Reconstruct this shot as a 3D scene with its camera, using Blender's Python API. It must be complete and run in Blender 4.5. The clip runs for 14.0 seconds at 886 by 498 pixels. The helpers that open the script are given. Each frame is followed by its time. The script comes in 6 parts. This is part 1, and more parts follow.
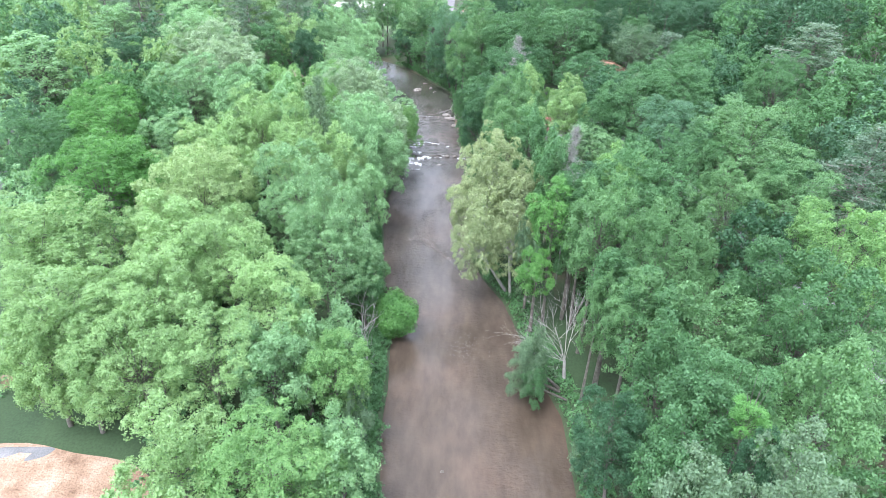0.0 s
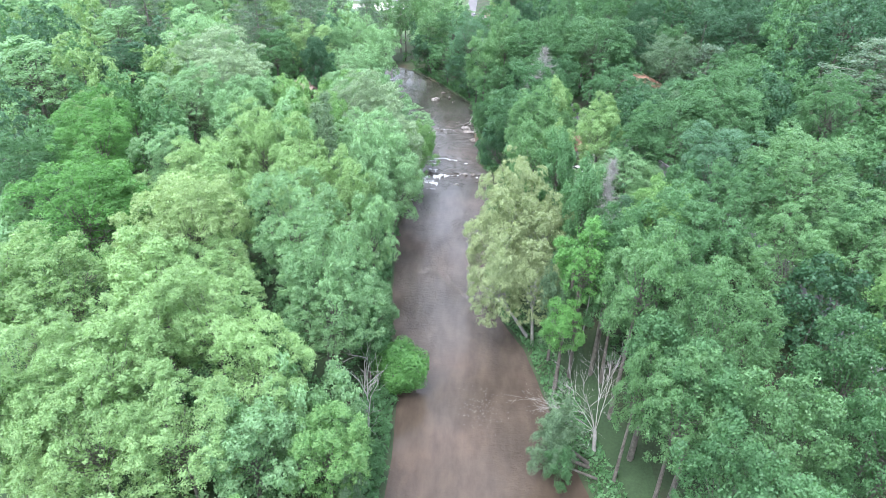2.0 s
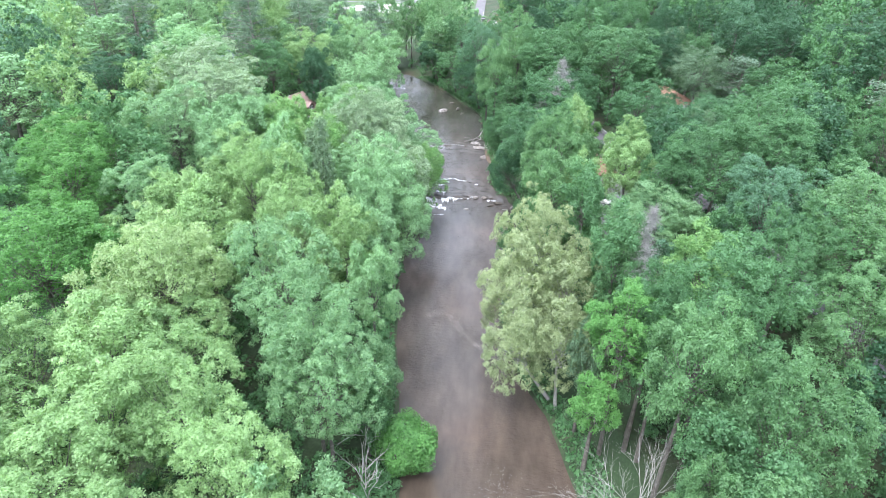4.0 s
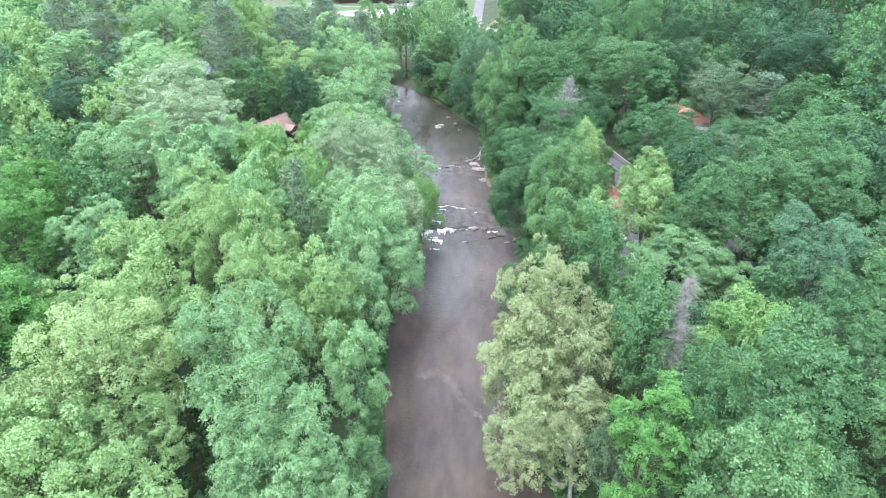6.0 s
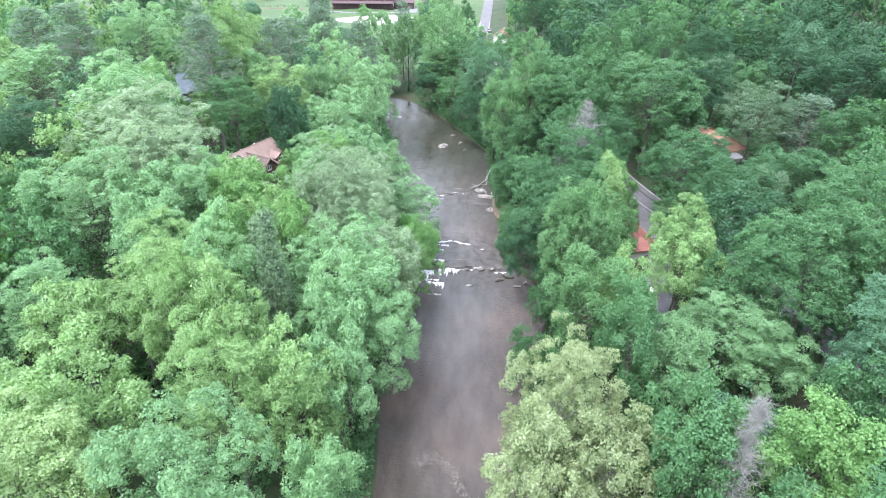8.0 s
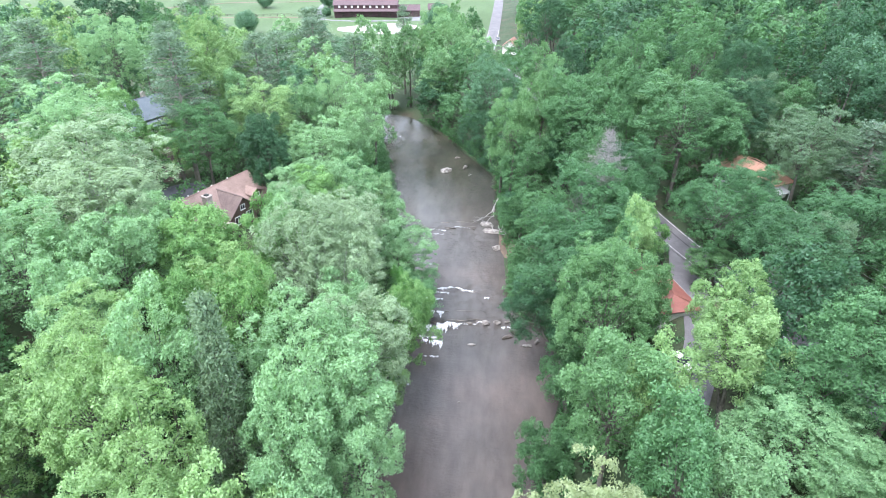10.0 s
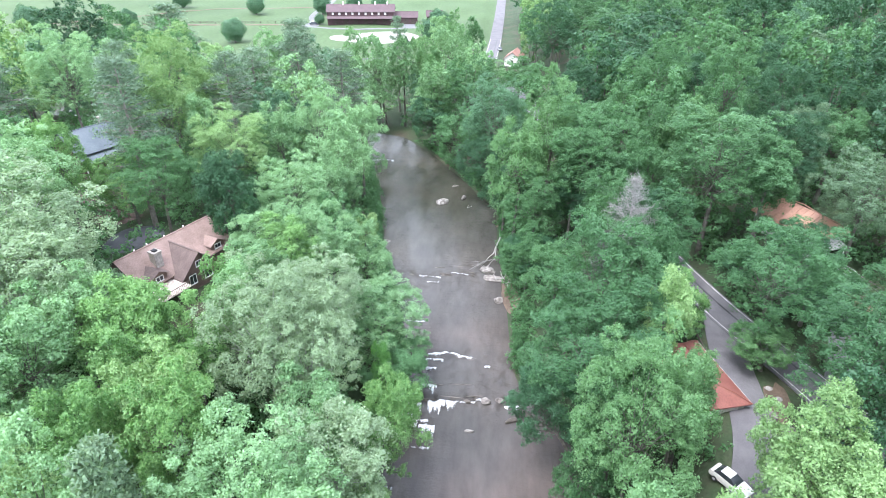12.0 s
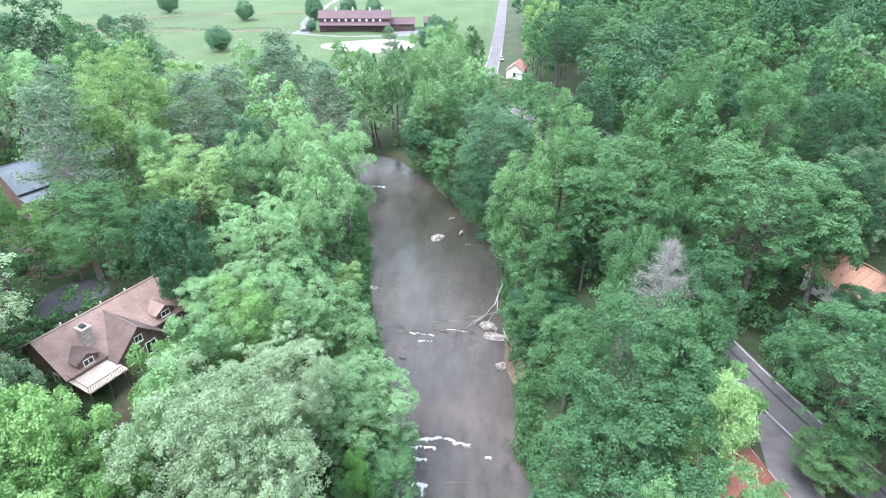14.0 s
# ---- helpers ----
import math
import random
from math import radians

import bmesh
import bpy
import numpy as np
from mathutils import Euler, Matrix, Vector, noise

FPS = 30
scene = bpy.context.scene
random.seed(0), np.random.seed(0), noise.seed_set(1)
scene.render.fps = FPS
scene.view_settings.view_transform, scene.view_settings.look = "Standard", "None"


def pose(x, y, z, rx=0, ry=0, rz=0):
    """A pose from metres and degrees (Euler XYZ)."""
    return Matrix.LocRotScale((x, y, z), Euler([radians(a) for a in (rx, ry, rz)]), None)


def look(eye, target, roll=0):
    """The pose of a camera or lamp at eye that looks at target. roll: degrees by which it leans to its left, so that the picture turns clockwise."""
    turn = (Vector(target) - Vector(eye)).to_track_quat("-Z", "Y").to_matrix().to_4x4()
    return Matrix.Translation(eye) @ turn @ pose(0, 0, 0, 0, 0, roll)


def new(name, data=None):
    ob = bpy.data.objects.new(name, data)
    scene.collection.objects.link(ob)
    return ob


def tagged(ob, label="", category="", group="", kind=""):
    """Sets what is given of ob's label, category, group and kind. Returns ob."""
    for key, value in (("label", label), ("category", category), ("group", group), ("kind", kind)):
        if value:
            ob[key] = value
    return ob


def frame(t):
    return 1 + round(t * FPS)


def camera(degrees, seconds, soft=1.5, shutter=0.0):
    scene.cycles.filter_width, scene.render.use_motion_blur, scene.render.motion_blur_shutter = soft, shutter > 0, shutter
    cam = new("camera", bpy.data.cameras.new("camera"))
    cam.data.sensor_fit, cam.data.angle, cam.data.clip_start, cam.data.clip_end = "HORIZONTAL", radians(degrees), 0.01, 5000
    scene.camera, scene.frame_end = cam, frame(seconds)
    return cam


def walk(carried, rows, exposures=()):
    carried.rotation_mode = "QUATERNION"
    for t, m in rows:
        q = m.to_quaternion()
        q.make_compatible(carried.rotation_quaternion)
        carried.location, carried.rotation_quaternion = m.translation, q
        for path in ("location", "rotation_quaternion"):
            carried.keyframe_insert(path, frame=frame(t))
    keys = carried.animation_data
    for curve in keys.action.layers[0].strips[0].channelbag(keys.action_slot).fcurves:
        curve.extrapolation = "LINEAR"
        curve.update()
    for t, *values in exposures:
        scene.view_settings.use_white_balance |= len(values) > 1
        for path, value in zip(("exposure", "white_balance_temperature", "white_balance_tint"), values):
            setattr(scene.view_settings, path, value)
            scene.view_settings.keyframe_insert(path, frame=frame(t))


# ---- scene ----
cam = camera(72.5, 14.0, 0.5)
PATH = [
    (0, (0.184, 1.442, 68.111), (0.190, 3.169, 67.103), 1.54),
    (0.5, (0.192, 4.733, 68.206), (0.183, 6.459, 67.196), 1.63),
    (1, (0.213, 8.132, 68.204), (0.188, 9.858, 67.194), 1.71),
    (1.5, (0.220, 11.731, 68.177), (0.180, 13.456, 67.166), 1.77),
    (2, (0.071, 15.445, 68.156), (0.023, 17.170, 67.145), 1.84),
    (2.5, (-0.241, 19.259, 68.200), (-0.294, 20.984, 67.189), 1.92),
    (3, (-0.717, 23.117, 68.181), (-0.774, 24.843, 67.172), 1.98),
    (3.2, (-0.882, 24.690, 68.200), (-0.941, 26.415, 67.189), 1.99),
    (5.3, (-1.948, 41.098, 69.754), (-2.014, 42.813, 68.727), 1.17),
    (5.5, (-1.831, 42.780, 69.755), (-1.895, 44.495, 68.728), 1.15),
    (6, (-1.393, 46.995, 69.574), (-1.459, 48.711, 68.549), 1.16),
    (6.5, (-1.144, 51.181, 69.515), (-1.218, 52.898, 68.491), 1.15),
    (7, (-1.175, 55.480, 69.497), (-1.254, 57.197, 68.474), 1.14),
    (7.5, (-1.194, 59.974, 69.436), (-1.278, 61.691, 68.413), 1.08),
    (8, (-1.213, 64.586, 69.294), (-1.302, 66.303, 68.272), 1.00),
    (8.2, (-1.191, 66.476, 69.264), (-1.282, 68.193, 68.241), 0.98),
    (10.3, (0.042, 86.724, 67.987), (-0.087, 88.445, 66.976), 0.27),
    (10.5, (0.015, 88.733, 67.928), (-0.114, 90.455, 66.917), 0.28),
    (11, (-0.102, 93.767, 67.824), (-0.230, 95.488, 66.814), 0.28),
    (11.5, (-0.145, 98.691, 67.801), (-0.276, 100.413, 66.793), 0.31),
    (12, (-0.226, 103.568, 67.774), (-0.357, 105.291, 66.766), 0.33),
    (12.5, (-0.403, 108.385, 67.708), (-0.534, 110.109, 66.702), 0.34),
    (13, (-0.661, 113.086, 67.648), (-0.789, 114.810, 66.643), 0.41),
    (13.5, (-0.781, 117.822, 67.605), (-0.908, 119.546, 66.600), 0.46),
    (14, (-0.725, 122.352, 67.567), (-0.855, 124.076, 66.561), 0.45),
]
walk(cam, [(t, look(eye, target, roll)) for t, eye, target, roll in PATH],
     [(0, 1.90, 5800, 13), (14, 1.90, 5800, 13)])

# ---- sky and light: a bright overcast day ----
world = bpy.data.worlds.new("overcast_sky")
scene.world = world
world.use_nodes = True
wn = world.node_tree
wn.nodes.clear()
w_out = wn.nodes.new("ShaderNodeOutputWorld")
w_bg = wn.nodes.new("ShaderNodeBackground")
w_sky = wn.nodes.new("ShaderNodeTexSky")
w_sky.sky_type = "NISHITA"
w_sky.sun_disc = False
w_sky.sun_elevation = radians(62)
w_sky.sun_rotation = radians(214)
w_sky.air_density = 1.0
w_sky.dust_density = 6.0
w_mix = wn.nodes.new("ShaderNodeMix")
w_mix.data_type = "RGBA"
w_mix.inputs[0].default_value = 0.75
w_mix.inputs[7].default_value = (9.7, 10.0, 10.5, 1)
w_bg.inputs[1].default_value = 0.106
wn.links.new(w_sky.outputs[0], w_mix.inputs[6])
w_coord = wn.nodes.new("ShaderNodeTexCoord")
w_cloud = wn.nodes.new("ShaderNodeTexNoise")
w_cloud.inputs["Scale"].default_value = 3.0
w_cloud.inputs["Detail"].default_value = 6.0
w_shape = wn.nodes.new("ShaderNodeValToRGB")
w_shape.color_ramp.elements[0].position, w_shape.color_ramp.elements[0].color = 0.36, (0.58, 0.60, 0.64, 1)
w_shape.color_ramp.elements[1].position, w_shape.color_ramp.elements[1].color = 0.64, (1.50, 1.48, 1.46, 1)
w_lit = wn.nodes.new("ShaderNodeMix")
w_lit.data_type, w_lit.blend_type = "RGBA", "MULTIPLY"
w_lit.inputs[0].default_value = 1.0
wn.links.new(w_coord.outputs["Generated"], w_cloud.inputs["Vector"])
wn.links.new(w_cloud.outputs[0], w_shape.inputs[0])
wn.links.new(w_mix.outputs[2], w_lit.inputs[6])
wn.links.new(w_shape.outputs[0], w_lit.inputs[7])
wn.links.new(w_lit.outputs[2], w_bg.inputs[0])
wn.links.new(w_bg.outputs[0], w_out.inputs[0])
sun_data = bpy.data.lights.new("sun", "SUN")
sun_data.energy = 1.35
sun_data.angle = radians(25)
sun_data.color = (1.0, 0.97, 0.92)
sun = new("sun", sun_data)
sun.matrix_world = look((0, 0, 200), (24, 36, 110))


# ---- materials ----
def material(name):
    m = bpy.data.materials.new(name)
    m.use_nodes = True
    nt = m.node_tree
    return m, nt, nt.nodes["Principled BSDF"]


def node(nt, kind, **values):
    n = nt.nodes.new(kind)
    for key, value in values.items():
        n.inputs[key].default_value = value
    return n


def noise_at(nt, scale, detail=4.0, coords="world", rough=0.55):
    """A noise of so many waves per metre, in world or object space."""
    n = node(nt, "ShaderNodeTexNoise", Scale=scale, Detail=detail, Roughness=rough)
    if coords == "world":
        g = nt.nodes.new("ShaderNodeNewGeometry")
        nt.links.new(g.outputs["Position"], n.inputs["Vector"])
    else:
        g = nt.nodes.new("ShaderNodeTexCoord")
        nt.links.new(g.outputs["Object"], n.inputs["Vector"])
    return n


def ramp(nt, source, stops):
    r = nt.nodes.new("ShaderNodeValToRGB")
    while len(r.color_ramp.elements) < len(stops):
        r.color_ramp.elements.new(0.5)
    for e, (p, c) in zip(r.color_ramp.elements, stops):
        e.position, e.color = p, (*c, 1)
    nt.links.new(source, r.inputs[0])
    return r.outputs[0]


def mix(nt, a, b, factor, mode="MIX"):
    n = nt.nodes.new("ShaderNodeMix")
    n.data_type, n.blend_type = "RGBA", mode
    for socket, value in ((0, factor), (6, a), (7, b)):
        if isinstance(value, bpy.types.NodeSocket):
            nt.links.new(value, n.inputs[socket])
        else:
            n.inputs[socket].default_value = (*value, 1) if isinstance(value, tuple) else value
    return n.outputs[2]


def math_node(nt, op, a, b=0.0):
    n = nt.nodes.new("ShaderNodeMath")
    n.operation = op
    for k, value in enumerate((a, b)):
        if isinstance(value, bpy.types.NodeSocket):
            nt.links.new(value, n.inputs[k])
        else:
            n.inputs[k].default_value = value
    return n.outputs[0]


def bump(nt, bsdf, height, strength, distance):
    b = node(nt, "ShaderNodeBump", Strength=strength, Distance=distance)
    nt.links.new(height, b.inputs["Height"])
    nt.links.new(b.outputs[0], bsdf.inputs["Normal"])


def surface(name, stops, scale, rough=0.8, grain=None, bump_strength=0.4, bump_distance=0.02, metallic=0.0, coords="world", fine=None):
    """A two-scale surface: broad patches between the stops, and a fine grain over them."""
    m, nt, b = material(name)
    broad = noise_at(nt, scale, 5, coords)
    colour = ramp(nt, broad.outputs[0], stops)
    grain_noise = noise_at(nt, grain or scale * 12, 3, coords)
    shade = ramp(nt, grain_noise.outputs[0], ((0.3, (0.72,) * 3), (0.7, (1.25,) * 3)))
    colour = mix(nt, colour, shade, 0.8, "MULTIPLY")
    nt.links.new(colour, b.inputs["Base Color"])
    b.inputs["Roughness"].default_value = rough
    b.inputs["Metallic"].default_value = metallic
    bump(nt, b, grain_noise.outputs[0], bump_strength, bump_distance)
    return m


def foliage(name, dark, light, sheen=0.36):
    """Leaves: colour varies from tree to tree, over patches of the crown, from spray to spray and from leaf to leaf;
    the spray noise also paints lit clumps and shaded gaps into it; some light passes through.
    """
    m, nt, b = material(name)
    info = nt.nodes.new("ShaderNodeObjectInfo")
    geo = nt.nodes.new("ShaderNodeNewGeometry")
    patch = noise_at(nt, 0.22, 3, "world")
    # light clumps and the shade between them, put into the colour
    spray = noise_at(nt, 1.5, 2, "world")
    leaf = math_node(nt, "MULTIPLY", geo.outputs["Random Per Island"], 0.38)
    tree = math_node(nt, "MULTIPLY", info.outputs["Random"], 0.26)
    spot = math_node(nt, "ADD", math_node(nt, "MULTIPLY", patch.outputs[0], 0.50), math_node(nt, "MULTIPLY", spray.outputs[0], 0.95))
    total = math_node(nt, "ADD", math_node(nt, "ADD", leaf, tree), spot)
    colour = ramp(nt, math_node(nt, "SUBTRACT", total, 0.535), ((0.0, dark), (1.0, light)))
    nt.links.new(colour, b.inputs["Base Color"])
    b.inputs["Roughness"].default_value = 0.5
    b.inputs["Specular IOR Level"].default_value = sheen
    t = nt.nodes.new("ShaderNodeBsdfTranslucent")
    nt.links.new(mix(nt, colour, (1.1, 1.15, 0.55), 1.0, "MULTIPLY"), t.inputs["Color"])
    s = nt.nodes.new("ShaderNodeMixShader")
    s.inputs[0].default_value = 0.34
    nt.links.new(b.outputs[0], s.inputs[1])
    nt.links.new(t.outputs[0], s.inputs[2])
    nt.links.new(s.outputs[0], nt.nodes["Material Output"].inputs["Surface"])
    return m


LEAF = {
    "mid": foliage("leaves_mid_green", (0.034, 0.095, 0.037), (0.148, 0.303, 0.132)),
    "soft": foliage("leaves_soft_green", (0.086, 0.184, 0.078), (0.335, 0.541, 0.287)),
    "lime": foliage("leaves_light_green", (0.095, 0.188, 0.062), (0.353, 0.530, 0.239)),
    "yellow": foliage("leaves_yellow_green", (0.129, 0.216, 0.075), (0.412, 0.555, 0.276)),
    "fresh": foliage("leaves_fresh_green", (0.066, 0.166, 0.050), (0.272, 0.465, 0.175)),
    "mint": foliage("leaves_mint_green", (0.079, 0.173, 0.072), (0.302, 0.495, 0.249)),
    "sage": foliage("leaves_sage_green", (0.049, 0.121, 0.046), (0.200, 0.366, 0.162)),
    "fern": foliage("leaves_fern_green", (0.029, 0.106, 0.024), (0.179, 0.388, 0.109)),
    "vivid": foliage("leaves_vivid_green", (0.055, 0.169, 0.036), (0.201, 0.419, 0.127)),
    # bluish distance haze is put into this tone and partly into dark
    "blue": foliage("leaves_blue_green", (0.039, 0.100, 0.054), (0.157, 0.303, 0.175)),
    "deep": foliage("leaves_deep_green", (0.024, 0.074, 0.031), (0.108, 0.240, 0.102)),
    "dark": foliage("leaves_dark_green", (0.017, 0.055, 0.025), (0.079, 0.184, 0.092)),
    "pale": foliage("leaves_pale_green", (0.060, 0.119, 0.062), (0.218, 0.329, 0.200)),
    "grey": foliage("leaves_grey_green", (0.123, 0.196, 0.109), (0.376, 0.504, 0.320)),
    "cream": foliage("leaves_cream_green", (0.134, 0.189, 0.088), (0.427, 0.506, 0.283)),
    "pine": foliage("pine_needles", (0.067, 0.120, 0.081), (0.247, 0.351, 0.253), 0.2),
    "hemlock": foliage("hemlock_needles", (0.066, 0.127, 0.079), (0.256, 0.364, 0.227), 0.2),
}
BARK = surface("bark", ((0.3, (0.075, 0.066, 0.055)), (0.7, (0.19, 0.174, 0.15))), 1.5, 0.9, 14, 0.7, 0.03, coords="object")
DEAD_WOOD = surface("bleached_dead_wood", ((0.3, (0.27, 0.258, 0.24)), (0.7, (0.44, 0.425, 0.40))), 1.2, 0.9, 16, 0.6, 0.02, coords="object")
FOREST_FLOOR = surface("forest_floor", ((0.30, (0.026, 0.040, 0.018)), (0.5, (0.036, 0.060, 0.024)), (0.72, (0.066, 0.054, 0.036))), 0.12, 0.95, 2.2, 0.8, 0.15)
LAWN = surface("mown_grass", ((0.3, (0.020, 0.044, 0.016)), (0.7, (0.040, 0.072, 0.027))), 0.06, 0.9, 3.0, 0.5, 0.05)
PASTURE = surface("pasture_grass", ((0.3, (0.055, 0.094, 0.034)), (0.7, (0.074, 0.121, 0.044))), 0.02, 0.9, 0.9, 0.4, 0.05)
CLAY = surface("bare_orange_clay", ((0.3, (0.17, 0.102, 0.062)), (0.48, (0.29, 0.195, 0.132)), (0.68, (0.40, 0.295, 0.22))), 0.30, 0.95, 3.5, 1.0, 0.2)
ASPHALT = surface("weathered_asphalt", ((0.3, (0.108, 0.101, 0.108)), (0.7, (0.158, 0.150, 0.155))), 0.35, 0.85, 9, 0.3, 0.01)
GRAVEL = surface("pale_gravel", ((0.3, (0.13, 0.13, 0.137)), (0.7, (0.21, 0.208, 0.212))), 0.4, 0.95, 8, 0.7, 0.03)
ROCK = surface("river_rock", ((0.36, (0.10, 0.09, 0.08)), (0.52, (0.24, 0.22, 0.20)), (0.64, (0.40, 0.38, 0.35))), 1.6, 0.85, 6, 0.9, 0.10)


# ---- meshes from plain arrays ----
def mesh_from(name, verts, faces, mats, face_mats=None, smooth=False):
    """A mesh from an (n, 3) array and an (m, 3 or 4) array of corners."""
    me = bpy.data.meshes.new(name)
    verts, faces = np.asarray(verts, np.float32), np.asarray(faces, np.int32)
    n, k = faces.shape
    me.vertices.add(len(verts))
    me.vertices.foreach_set("co", verts.ravel())
    me.loops.add(n * k)
    me.loops.foreach_set("vertex_index", faces.ravel())
    me.polygons.add(n)
    me.polygons.foreach_set("loop_start", np.arange(0, n * k, k, dtype=np.int32))
    me.polygons.foreach_set("loop_total", np.full(n, k, np.int32))
    for m in mats:
        me.materials.append(m)
    if face_mats is not None:
        me.polygons.foreach_set("material_index", np.asarray(face_mats, np.int32))
    me.polygons.foreach_set("use_smooth", np.full(n, smooth, bool))
    me.update(calc_edges=True)
    me.validate()
    return me


def thing(name, label, category, at=(0, 0, 0), turn=0.0, group="", kind=""):
    ob = new(name)
    ob.matrix_basis = pose(*at, 0, 0, turn)
    return tagged(ob, label, category, group, kind)


def part(name, bm, mat, parent, label=""):
    """Links a bmesh as one mesh under a thing or a part."""
    me = bpy.data.meshes.new(name)
    bm.to_mesh(me)
    bm.free()
    me.materials.append(mat)
    ob = new(name, me)
    ob.parent = parent
    return tagged(ob, label)


def smoothstep(a, b, x):
    t = np.clip((x - a) / (b - a), 0, 1)
    return t * t * (3 - 2 * t)


def along(line, x, y):
    """Distance of points from a line of stations, the values of its nearest place, and the side (+1: left of its way)."""
    best = np.full(x.shape, 1e9)
    extra = np.zeros(x.shape + (len(line[0]) - 2,))
    side = np.zeros(x.shape)
    for a, b in zip(line, line[1:]):
        dx, dy = b[0] - a[0], b[1] - a[1]
        u = np.clip(((x - a[0]) * dx + (y - a[1]) * dy) / (dx * dx + dy * dy), 0, 1)
        d = np.hypot(x - a[0] - u * dx, y - a[1] - u * dy)
        near = d < best
        best = np.where(near, d, best)
        for k in range(len(line[0]) - 2):
            extra[..., k] = np.where(near, a[k + 2] + u * (b[k + 2] - a[k + 2]), extra[..., k])
        side = np.where(near, np.sign(dx * (y - a[1]) - dy * (x - a[0])), side)
    return best, extra, side


# ---- the lie of the land ----
# the creek: x, y, half width
CREEK = [(9, -60, 13), (7, 20, 13), (5.9, 53, 13.3), (5.5, 67, 14.0), (4.5, 75, 12.7), (3.2, 86, 11.9), (1.6, 95, 11.7), (-0.6, 103, 10.4),
         (-3, 114, 9.6), (-3.6, 124, 9.9), (-3.6, 134, 11.2), (-0.8, 151, 12.8), (0.8, 161, 14.2), (0.4, 166.5, 12.8), (-2.0, 172, 10.2), (-3.2, 180, 8.6), (-4.8, 195, 10.2),
         (-7.5, 208, 11.5), (-9.5, 220, 12.7), (-11, 234, 14), (-18, 253, 11.5), (-24, 268, 9.5), (-33, 281, 9), (-50, 290, 9), (-80, 296, 9), (-150, 300, 9)]
# the road: x, y, height
ROAD = [(7, 620, 7), (3.5, 474, 7), (1.5, 410, 7), (-1.0, 362, 7.5), (5.0, 322, 9.5), (16, 280, 11.5), (26, 225, 12.8), (32.5, 195, 13), (37.3, 180, 13),
        (42.3, 169, 13), (48, 155, 12.6), (55, 130, 12), (61, 100, 11.5), (66, 50, 11), (72, -60, 10)]
# the lane that leaves it for the house below
LANE = [(36.5, 182, 12.98), (34.6, 175, 12.95), (34.1, 169, 12.9), (34.2, 163, 12.8), (33.8, 157, 12.4), (31.4, 151, 11.7), (28.5, 146, 11.4), (25, 138, 10.6)]


def ground_height(x, y):
    x, y = np.asarray(x, float), np.asarray(y, float)
    d, w, side = along(CREEK, x, y)
    d = d - w[..., 0]
    level = np.interp(y, (0, 165, 182, 205, 260), (0.0, 0.0, 0.7, 1.2, 1.4))
    left = (side > 0) & (y < 288) | (x < -30) & (y < 285)
    rise_l = np.interp(y, (0, 110, 150, 180, 255, 310), (1.0, 1.4, 6.0, 12.5, 12.5, 5.5))
    rise_r = np.interp(y, (0, 60, 100, 135, 160, 260, 330, 370), (3.5, 4.0, 7.0, 10.0, 11.3, 10.5, 7.5, 5.5))
    reach_r = np.interp(y, (0, 90, 130, 160), (60, 50, 26, 20))
    rise = np.where(left, rise_l * smoothstep(3, 34, d), rise_r * smoothstep(3, 3 + reach_r, d))
    rise = np.where((y > 288) & (x < 15), 5.4 * smoothstep(0, 30, d), rise)
    foot = np.interp(y, (0, 150, 250, 330, 420), (80, 62, 44, 26, 34))
    hill = np.maximum(0, x - foot)
    hill = 26 * (1 - np.exp(-hill * 0.42 / 26)) * (1 + hill / 500) + 0.0 * hill
    g = level + 1.5 * smoothstep(-0.6, 2.2, d) + rise + hill
    g = g + 0.5 * np.sin(x * 0.13 + 1.3) * np.sin(y * 0.11) * smoothstep(4, 20, d)
    g = np.where(d < 0, level - 1.0 * smoothstep(0, -2.5, d) + 1.5 * smoothstep(-0.6, 2.2, d), g)
    for line, half in ((ROAD, 3.6), (LANE, 3.0)):
        r, z, _ = along(line, x, y)
        k = smoothstep(half + 7, half, r)
        g = g * (1 - k) + (z[..., 0] - 0.12) * k
    for px, py, pz, rad in PADS:
        k = smoothstep(rad + 7, rad, np.hypot(x - px, y - py))
        g = g * (1 - k) + pz * k
    return g


# level places: x, y, height, radius
PADS = [(-49, 184, 14.4, 9), (-86, 224, 16.0, 9), (53, 198, 18.0, 6), (9.0, 351, 10.0, 6), (-62, 196, 14.2, 9)]


def ground_at(x, y):
    return float(ground_height(np.array([x]), np.array([y]))[0])


def steps(breaks):
    out = [breaks[0][0]]
    for (a, _), (b, s) in zip(breaks, breaks[1:]):
        out += list(np.linspace(a, b, max(1, round((b - a) / s)) + 1)[1:])
    return np.array(out)


gx = steps([(-4000, 0), (-800, 400), (-250, 40), (-120, 8), (-60, 3), (60, 1.4), (120, 4), (250, 12), (800, 50), (4000, 400)])
gy = steps([(-3000, 0), (-300, 300), (20, 20), (300, 1.6), (360, 4), (560, 8), (1000, 40), (5000, 400)])
GX, GY = np.meshgrid(gx, gy)
GZ = ground_height(GX, GY)
gv = np.stack([GX.ravel(), GY.ravel(), GZ.ravel()], 1)
nx = len(gx)
ii = (np.arange(len(gy) - 1)[:, None] * nx + np.arange(nx - 1)[None]).ravel()
gf = np.stack([ii, ii + 1, ii + nx + 1, ii + nx], 1)
fc = gv[gf].mean(1)
fd, fw, fs = along(CREEK, fc[:, 0], fc[:, 1])
fd = fd - fw[:, 0]
zone = np.zeros(len(gf), int)
near_lawn = (fd > 0.8) & (fd < 9) & (fs < 0) & (fc[:, 1] > 60) & (fc[:, 1] < 112)
